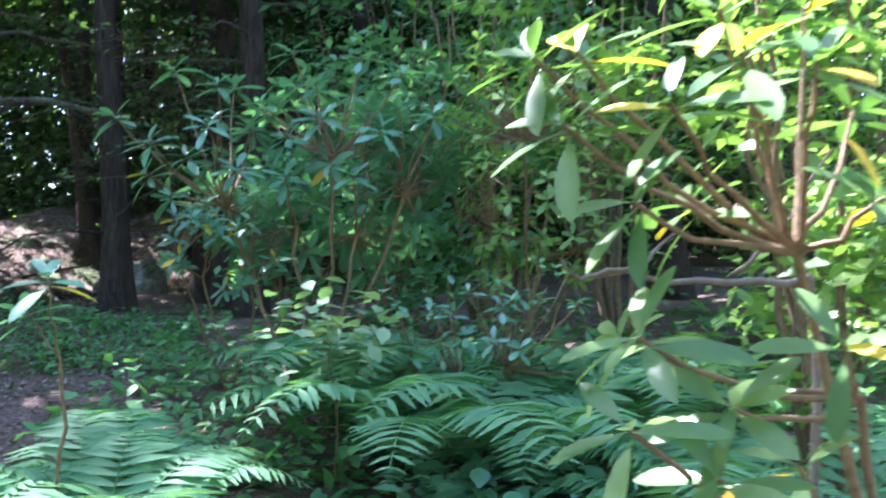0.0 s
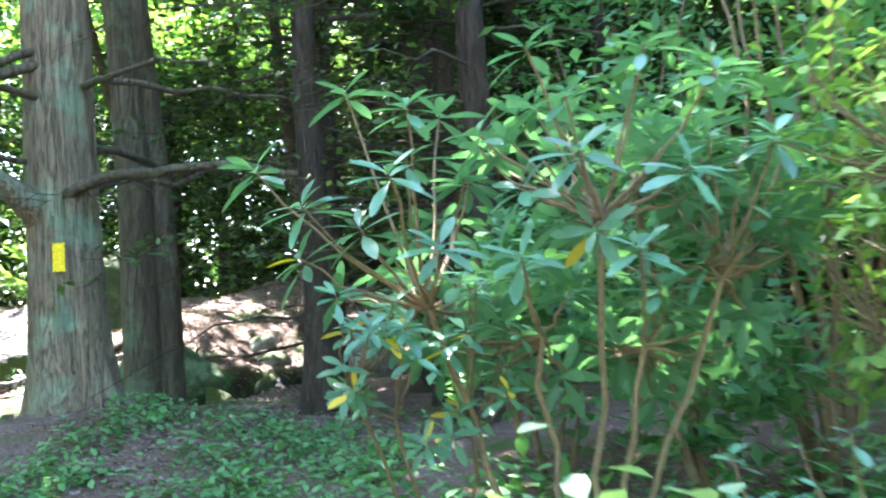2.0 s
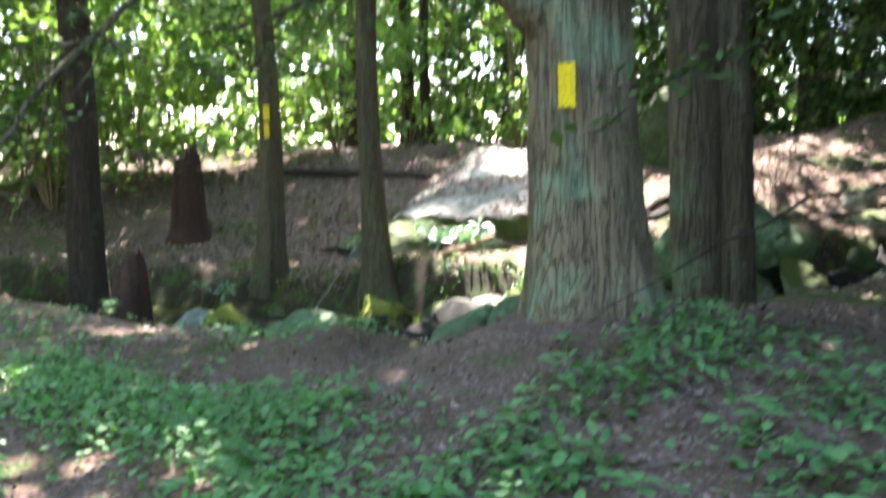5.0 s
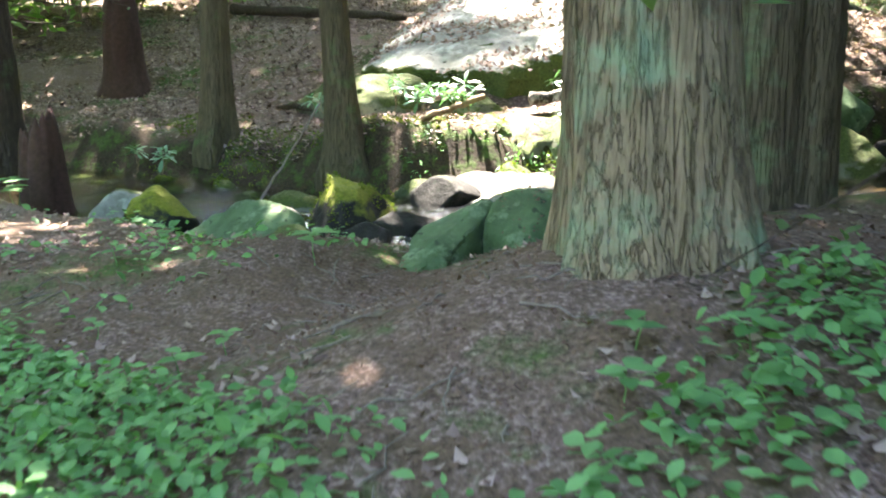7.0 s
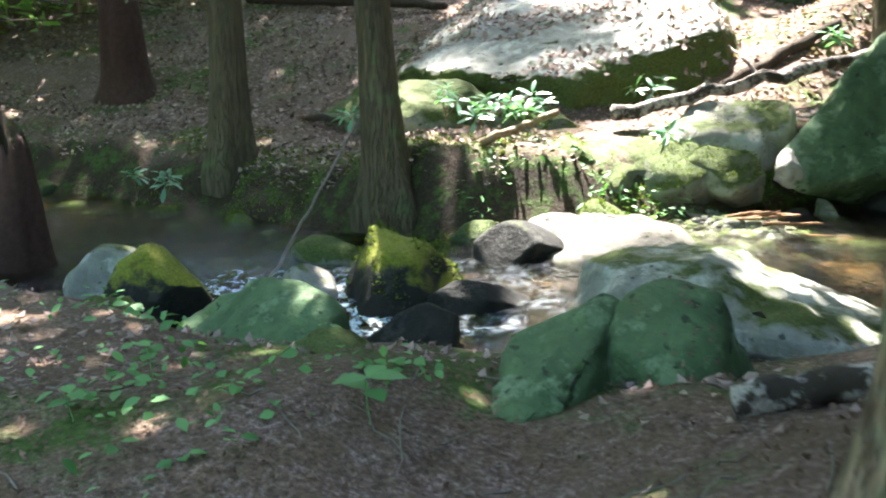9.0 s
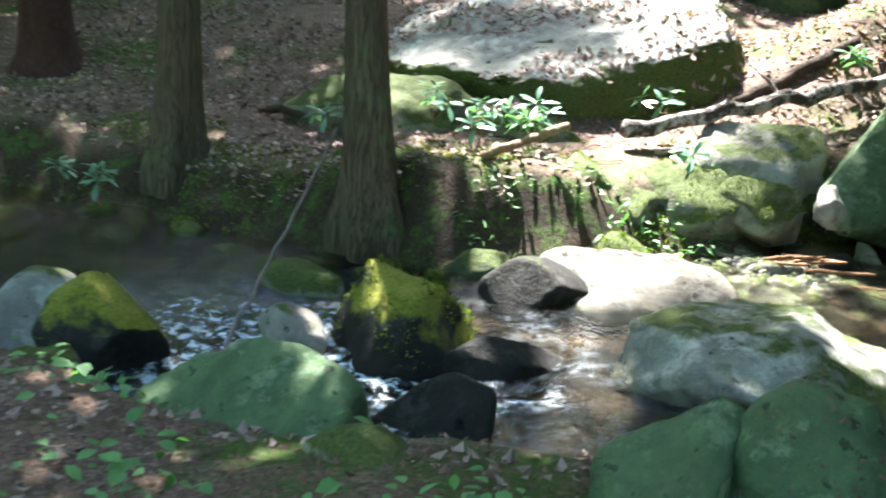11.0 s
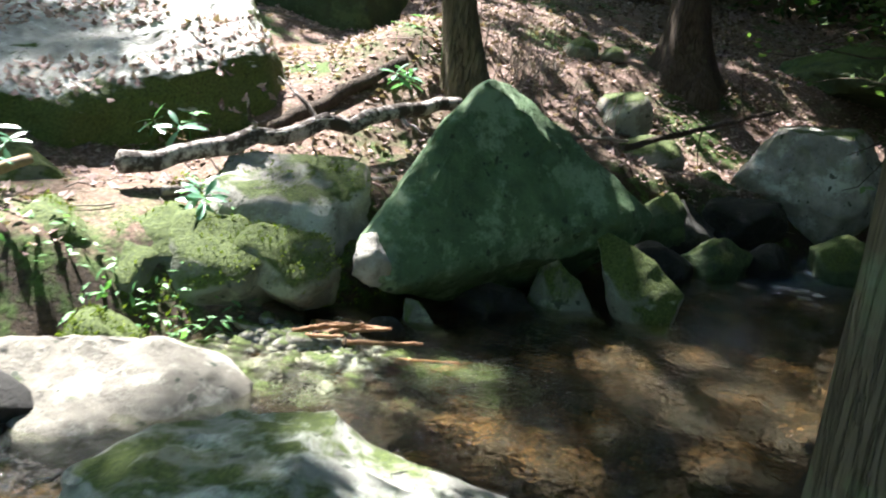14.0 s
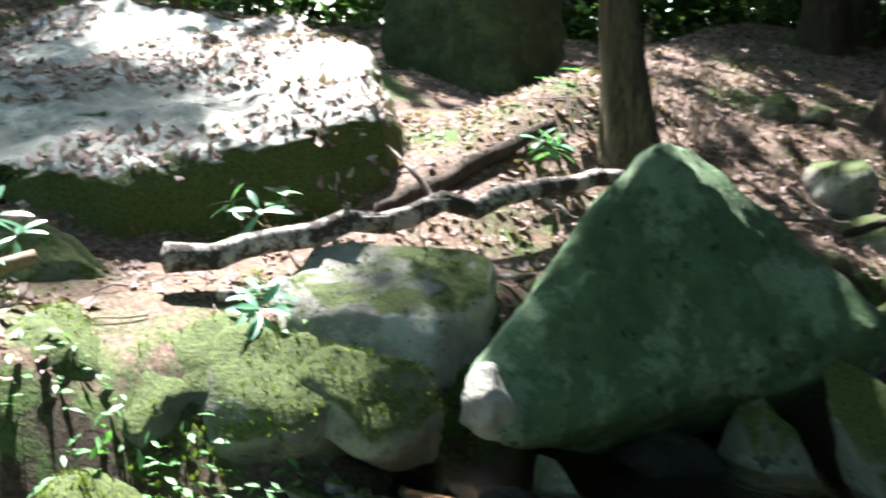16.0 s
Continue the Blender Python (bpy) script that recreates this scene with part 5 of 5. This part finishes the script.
def seedling(x, y, h, n, size, label="small green seedling on the forest floor"):
    """A thin stalk with a few broad leaves."""
    g = gz(x, y)
    plant = thing("seedling", x, y, g, label, "plant", "seedlings on the forest floor")
    bulk("stalk", *tube(bend((0, 0, -0.02), (rng.normal() * 0.02, rng.normal() * 0.02, h), 0, 5, 0.003), np.linspace(0.003, 0.0015, 5), 5), HERB_LEAF, plant)
    a0 = rng.uniform(0, 6.28)
    for k in range(n):
        a = a0 + 2 * math.pi * k / n + rng.normal() * 0.2
        z = h * (1 - 0.25 * (k % 2))
        v, f = lay(OVAL, [(0, 0, z)], [(math.cos(a), math.sin(a), 0.15)], [(0, 0, 1)], size * rng.uniform(0.8, 1.2), 1.6)
        bulk("leaf", v, f, HERB_LEAF, plant)


for sx, sy, sh, sn, ss in ((-5.75, 8.0, 0.16, 5, 0.12), (-3.3, 7.35, 0.1, 5, 0.09), (-3.55, 7.2, 0.08, 4, 0.08), (-3.45, 7.0, 0.1, 5, 0.09), (-4.95, 6.75, 0.09, 4, 0.07), (-5.05, 7.0, 0.09, 4, 0.06), (-5.6, 6.8, 0.08, 4, 0.06), (-4.6, 6.5, 0.07, 4, 0.06), (-2.6, 7.0, 0.12, 5, 0.1),
                           (-2.3, 6.8, 0.14, 5, 0.1), (-2.0, 7.2, 0.12, 5, 0.1), (-2.7, 6.4, 0.1, 5, 0.08), (-9.6, 8.3, 0.3, 6, 0.1), (-9.4, 8.2, 0.25, 6, 0.1), (-6.7, 7.8, 0.12, 4, 0.07), (-6.5, 7.4, 0.1, 4, 0.07)):
    seedling(sx, sy, sh, sn, ss)
pale = thing("sapling", -0.02, 3.62, gz(-0.02, 3.62), "low sapling with pale sunlit leaves", "plant")
bulk("stem", *tube(bend((0, 0, -0.05), (-0.02, -0.05, 0.72), 0, 6, 0.01), np.linspace(0.007, 0.003, 6), 6), SHRUB_BARK, pale)
at = np.array([-0.02, -0.05, 0.7]) + rng.normal(size=(110, 3)) * np.array([0.15, 0.12, 0.1])
tagged(bulk("leaves", *lay(OVAL, at, rng.normal(size=at.shape) * np.array([1, 1, 0.3]), np.array([0, 0, 1.0]) + rng.normal(size=at.shape) * 0.25, 0.09, 1.6), PALE_LEAF, pale), kind="stuff")


# ---------------------------------------------------------------- fallen leaves, logs, stump, stones
def litter(x0, x1, y0, y1, n, seed, threshold, label, size=0.052, mat=DRY_LEAF):
    x, y = rng.uniform(x0, x1, n), rng.uniform(y0, y1, n)
    d, w, _ = brook(x, y)
    keep = (soft_noise(x, y, 0.8, seed) > threshold) & (np.abs(d) > w + 0.45)
    x, y = x[keep], y[keep]
    at = np.stack([x, y, ground_z(x, y) + 0.006 + 0.012 * rng.random(len(x))], -1)
    v, f = lay(DRY, at, rng.normal(size=at.shape) * np.array([1, 1, 0.15]), np.array([0, 0, 1.0]) + rng.normal(size=at.shape) * 0.28, size * rng.uniform(0.5, 1.35, len(at)), 1.2)
    tagged(bulk("leaf_litter", v, f, mat), label, "leaves", kind="stuff")


litter(-9, 0.5, 4.0, 10, 9000, 61, -0.2, "dry brown leaves scattered on the near bank", 0.042)
litter(-18, -3, 10.5, 21, 42000, 62, -0.6, "thick layer of dry pinkish-brown leaves on the far slope")
litter(-7.5, -1.2, 4.4, 9.4, 16000, 65, -1.1, "small dry leaf scraps and needles on the near bank", 0.024, DUFF_LEAF)
litter(-8, 3, 13, 25, 16000, 64, -0.5, "dry brown leaves on the slope upstream")
litter(-18, -9, 9.5, 16, 14000, 63, -0.5, "dry pinkish-brown leaves below the hemlocks")


def log(name, a, b, r0, r1, label, mat=None, sag=0.0, twigs=0, category="log", wander=0.006):
    """A fallen stem with broken ends and stubs."""
    p = bend(a, b, sag, 16, wander)
    v, f = tube(p, np.linspace(r0, r1, 16), 14, 0.22, int(abs(a[0]) * 7))
    n = len(v)
    pieces = [(v, f)]
    ends = []
    for k, ring in ((0, range(14)), (15, range(n - 14, n))):
        mid = p[k] + (p[k] - p[1 if k == 0 else 14]) * 0.15
        ends.append((mid, list(ring)))
    ob = thing(name, *p[0], label, category)
    bm = bmesh.new()
    vs = [bm.verts.new(Vector(q - p[0])) for q in v]
    for q in f:
        bm.faces.new([vs[i] for i in q])
    for mid, ring in ends:
        c = bm.verts.new(Vector(mid - p[0]))
        for i in range(14):
            bm.faces.new([vs[ring[i]], vs[ring[(i + 1) % 14]], c])
    bmesh.ops.recalc_face_normals(bm, faces=bm.faces)
    part("stem", bm, mat or DEADWOOD, ob)
    for k in range(twigs):
        s = int(rng.integers(3, 14))
        d = unit(rng.normal(size=3) + np.array([0, 0, 0.6]))
        q = p[s] - p[0]
        bulk("twig", *tube(bend(q, q + d * rng.uniform(0.15, 0.5), 0.02, 6, 0.01), np.linspace(r1 * 0.5, r1 * 0.12, 6), 5), mat or DEADWOOD, ob)
    return ob


def on(x, y, dz):
    return (x, y, gz(x, y) + dz)


log("fallen_log", (-7.6, 12.18, 1.16), on(-6.38, 14.2, 0.12), 0.055, 0.042, "weathered grey fallen log across the far bank", LOG_BARK, twigs=5, wander=0.018)
log("fallen_branch", on(-7.4, 12.25, 0.03), on(-6.5, 13.3, 0.04), 0.025, 0.015, "thin dead branch lying among the leaves", LOG_BARK, twigs=4, category="branch")
log("fallen_branch", on(-7.35, 13.4, 0.05), on(-6.85, 14.4, 0.08), 0.05, 0.04, "dark rotting branch on the leaf litter", DARK_BARK, category="branch")
log("fallen_branch", on(-5.3, 14.5, 0.2), on(-4.2, 16.4, 0.4), 0.022, 0.014, "thin dead branch leaning over the rocks", DARK_BARK, twigs=5, category="branch")
log("fallen_branch", on(-6.0, 14.3, 0.05), on(-5.3, 14.9, 0.12), 0.02, 0.012, "dead twig lying behind the boulder", DEADWOOD, twigs=5, category="branch")
log("leaning_stick", (-8.62, 10.55, 1.2), (-7.92, 9.02, 0.34), 0.008, 0.011, "pale bare stick leaning into the rapids", twigs=0, category="stick")
log("fallen_log", on(-4.85, 8.62, 0.04), on(-4.4, 9.0, 0.05), 0.055, 0.05, "short dark piece of log on the near bank", LOG_BARK)
log("fallen_branch", on(-8.0, 11.15, 0.02), on(-7.75, 11.7, 0.2), 0.03, 0.025, "mossy root in the far bank", SHRUB_BARK, category="branch")
log("fallen_log", on(-14.5, 14.0, 0.08), on(-11.5, 14.6, 0.08), 0.07, 0.05, "dead log on the leaf-covered slope", DARK_BARK, twigs=3)
log("fallen_branch", on(-10.5, 11.6, 0.04), on(-8.9, 11.9, 0.04), 0.03, 0.02, "dark branch lying on the slope", DARK_BARK, twigs=3, category="branch")


def stump(x, y, r, h, label):
    base = gz(x, y)
    a = np.linspace(0, 2 * np.pi, 40, endpoint=False)
    t = np.linspace(0, 1, 24)
    top = h * (1 + 0.1 * np.sin(a + 0.6) + 0.09 * soft_noise(a * 5, a * 0, 1.0, 4))
    zz = -0.2 + t[:, None] * (top + 0.2)[None]
    rad = r * (1 - 0.12 * t[:, None] - 0.3 * t[:, None] ** 6) * (1 + 0.12 * soft_noise(a[None] * 4, zz * 2, 1.0, 6)) + 0.5 * r * np.exp(-np.maximum(zz, 0) / 0.15)
    v = np.stack([rad * np.cos(a), rad * np.sin(a), zz], -1).reshape(-1, 3)
    i, j = np.meshgrid(np.arange(23), np.arange(40), indexing="ij")
    k = (j + 1) % 40
    f = np.stack([i * 40 + j, i * 40 + k, (i + 1) * 40 + k, (i + 1) * 40 + j], -1).reshape(-1, 4)
    inner = v[-40:] * np.array([0.55, 0.55, 1]) - np.array([0, 0, 0.12])
    v = np.concatenate([v, inner])
    q = np.arange(40)
    f = np.concatenate([f, np.stack([920 + q, 920 + (q + 1) % 40, 960 + (q + 1) % 40, 960 + q], -1)])
    ob = bulk("tree_stump", v, f, ROTTEN)
    ob.location = (x, y, base)
    tagged(ob, label, "stump")


from mathutils.bvhtree import BVHTree


def drop_leaves(name, ob, n, size, mat, shape, label, thick, lift=0.006):
    """Leaves that came to rest on the upper side of a rock."""
    tree = BVHTree.FromPolygons([ob.matrix_world @ v.co for v in ob.data.vertices], [tuple(q.vertices) for q in ob.data.polygons])
    vs = np.array([ob.matrix_world @ v.co for v in ob.data.vertices])
    lo, hi = vs.min(axis=0), vs.max(axis=0)
    at, up = [], []
    for _ in range(n):
        x, y = rng.uniform(lo[0], hi[0]), rng.uniform(lo[1], hi[1])
        if soft_noise(np.array(x), np.array(y), 0.55, 71) < thick:
            continue
        hit, normal, _, _ = tree.ray_cast(Vector((x, y, 6)), Vector((0, 0, -1)))
        if hit is not None and normal.z > 0.55:
            at.append(hit + normal * lift)
            up.append(normal)
    at, up = np.array(at), np.array(up)
    along = np.cross(up, rng.normal(size=up.shape))
    v, f = lay(shape, at, along + rng.normal(size=up.shape) * 0.1, up + rng.normal(size=up.shape) * 0.2, size * rng.uniform(0.5, 1.3, len(at)), 1.2)
    tagged(bulk(name, v, f, mat), label, "leaves", kind="stuff")


drop_leaves("fallen_leaves", SLAB, 5200, 0.06, DRY_LEAF, DRY, "dry leaves lying on the flat-topped boulder", -0.15)
def moss_tufts(rocks, per, size, label):
    """Short upright moss shoots on the upper sides of rocks."""
    at, up = [], []
    for ob in rocks:
        turn = ob.matrix_basis
        polys = [q for q in ob.data.polygons if q.normal.z > 0.1]
        pick = rng.integers(0, len(polys), per)
        for k in pick:
            q = polys[int(k)]
            c = turn @ q.center
            if soft_noise(np.array(c.x * 1.0 + c.z), np.array(c.y), 0.16, 81) < 0.05 - 0.5 * q.normal.z:
                continue
            at.append(c)
            up.append(q.normal)
    at, up = np.array(at) + rng.normal(size=(len(at), 3)) * 0.006, np.array(up)
    along = up + rng.normal(size=up.shape) * 0.5
    v, f = lay(FLAT, at, along, rng.normal(size=up.shape), size * rng.uniform(0.5, 1.4, len(at)), 1.5)
    tagged(bulk("moss", v, f, MOSS_LEAF), label, "moss", kind="stuff")


for ob in BANK_ROCKS + [RAPIDS_ROCK, LEDGE]:
    ob.matrix_basis = Matrix.Translation(ob.location)
moss_tufts(BANK_ROCKS + [LEDGE], 1000, 0.017, "soft green moss growing on the bank's rocks")
moss_tufts([RAPIDS_ROCK], 1500, 0.022, "yellow-green moss on the boulder in the rapids")


def bank_tufts(n):
    x, y = rng.uniform(-11.5, -6.2, n), rng.uniform(9.6, 12.6, n)
    d, w, _ = brook(x, y)
    keep = (d < 0) & (-d > w + 0.15) & (-d < w + 1.25) & (soft_noise(x, y, 0.35, 83) > 0.1)
    x, y = x[keep], y[keep]
    return np.stack([x, y, ground_z(x, y)], -1)


spots = bank_tufts(30000)
up = np.array([0.2, -0.3, 1.0]) + rng.normal(size=spots.shape) * 0.5
tagged(bulk("moss", *lay(FLAT, spots, up, rng.normal(size=spots.shape), 0.022 * rng.uniform(0.5, 1.5, len(spots)), 1.5), MOSS_LEAF), "green moss covering the far bank", "moss", kind="stuff")


def ledge_places(n):
    x, y = rng.uniform(-8.4, -6.45, n), rng.uniform(10.8, 12.5, n)
    d, w, _ = brook(x, y)
    keep = (d < 0) & (-d > w + 0.05) & (-d < w + 0.8) & (soft_noise(x, y, 0.3, 87) > 0.05)
    x, y = x[keep], y[keep]
    return np.stack([x, y, ground_z(x, y) + 0.015 + 0.08 * rng.random(len(x))], -1)


herbs("bank_plants", ledge_places(1300), 0.05, HERB_LEAF, "small leafy plants hanging over the mossy far bank", NARROW, 1.8)


def twig_scatter(n, x0, x1, y0, y1):
    """Thin fallen twigs, joined."""
    pieces = []
    for _ in range(n):
        x, y, a, l = rng.uniform(x0, x1), rng.uniform(y0, y1), rng.uniform(0, 6.28), rng.uniform(0.08, 0.4)
        d, w, _ = brook(np.array([x]), np.array([y]))
        if abs(d[0]) < w[0] + 0.3:
            continue
        e = (x + l * math.cos(a), y + l * math.sin(a))
        if abs(gz(x, y) - gz(*e)) > 0.1:
            continue
        pieces.append(tube(bend((x, y, gz(x, y) + 0.012), (*e, gz(*e) + 0.02), 0, 5, 0.008), np.linspace(0.005, 0.002, 5), 4))
    tagged(bulk("fallen_twigs", *stack(pieces), DEADWOOD), "thin grey twigs scattered on the forest floor", "twigs", kind="stuff")


twig_scatter(260, -7.5, -0.8, 4.5, 9.5)
twig_scatter(320, -10, -4, 11.5, 17)
for k in range(9):
    ax, ay = -6.35 + rng.normal() * 0.22, 11.8 + rng.normal() * 0.1
    a = rng.uniform(-0.4, 0.9)
    l = rng.uniform(0.15, 0.4)
    log("stick", on(ax, ay, 0.05), (ax + l * math.cos(a), ay + l * math.sin(a), gz(ax, ay) + 0.09), 0.012, 0.007, "orange-brown stick lying on the gravel bar", STICK, category="stick", wander=0.0015)
drop_leaves("fallen_leaves", FRONT, 160, 0.02, DUFF_LEAF, DRY, "brown needles and leaf scraps on the near boulder", -0.7)
stump(-9.95, 8.7, 0.2, 0.95, "rotten red-brown broken tree stump by the brook")
stump(-13.2, 11.4, 0.24, 1.2, "broken dark stump on the far slope")


stems = []
for _ in range(60):
    sx, sy = -6.15 + rng.normal() * 0.22, 15.0 + rng.normal() * 0.25
    sh = rng.uniform(0.2, 0.6)
    stems.append(tube(bend((sx, sy, gz(sx, sy) - 0.02), (sx + rng.normal() * 0.1, sy + rng.normal() * 0.1, gz(sx, sy) + sh), 0, 5, 0.012), np.linspace(0.004, 0.0015, 5), 4))
tagged(bulk("dry_stems", *stack(stems), DEADWOOD), "thin dry stems standing beside the leaning tree", "plants", kind="stuff")
for sx, sy, sh, sn, ss in ((-6.8, 14.6, 0.3, 5, 0.12), (-6.95, 14.5, 0.22, 5, 0.1), (-6.65, 14.65, 0.35, 5, 0.11), (-7.75, 13.15, 0.2, 5, 0.09), (-6.3, 13.9, 0.15, 4, 0.09)):
    seedling(sx, sy, sh, sn, ss)


def pebbles(n, inside, size, mat, label):
    """Many small stones, joined."""
    bm = bmesh.new()
    bmesh.ops.create_icosphere(bm, subdivisions=1, radius=1.0)
    base = np.array([v.co[:] for v in bm.verts])
    faces = np.array([[v.index for v in f.verts] for f in bm.faces])
    bm.free()
    x, y = inside(n)
    m = len(x)
    s = size * rng.uniform(0.4, 1.6, (m, 1, 1)) * rng.uniform(0.6, 1.3, (m, 1, 3)) * np.array([1, 1, 0.6])
    at = np.stack([x, y, ground_z(x, y) + 0.3 * size], -1)[:, None]
    v = at + s * base[None] * (1 + 0.18 * rng.normal(size=(m, len(base), 1)))
    f = faces[None] + (np.arange(m) * len(base))[:, None, None]
    tagged(bulk("pebbles", v.reshape(-1, 3), f.reshape(-1, 3), mat, None, False), label, "stones", kind="stuff")


def bar_places(n):
    t = rng.random(n)
    x, y = -6.9 + 1.35 * t + rng.normal(size=n) * 0.14, 11.45 + 0.55 * t + rng.normal(size=n) * 0.14
    d, w, _ = brook(x, y)
    keep = -d < w + 0.08
    return x[keep], y[keep]


def bed_places(n):
    x, y = rng.uniform(-9.5, -3.4, n), rng.uniform(8.5, 15.5, n)
    d, w, _ = brook(x, y)
    keep = np.abs(d) < w - 0.08
    return x[keep], y[keep]


pebbles(200, bar_places, 0.05, DIRTY_STONE, "larger pale stones on the little gravel bar")
pebbles(700, bar_places, 0.03, PALE_STONE, "pale pebbles on the little gravel bar")
pebbles(2600, bed_places, 0.05, BED_STONE, "brown and orange stones on the brook's bed")
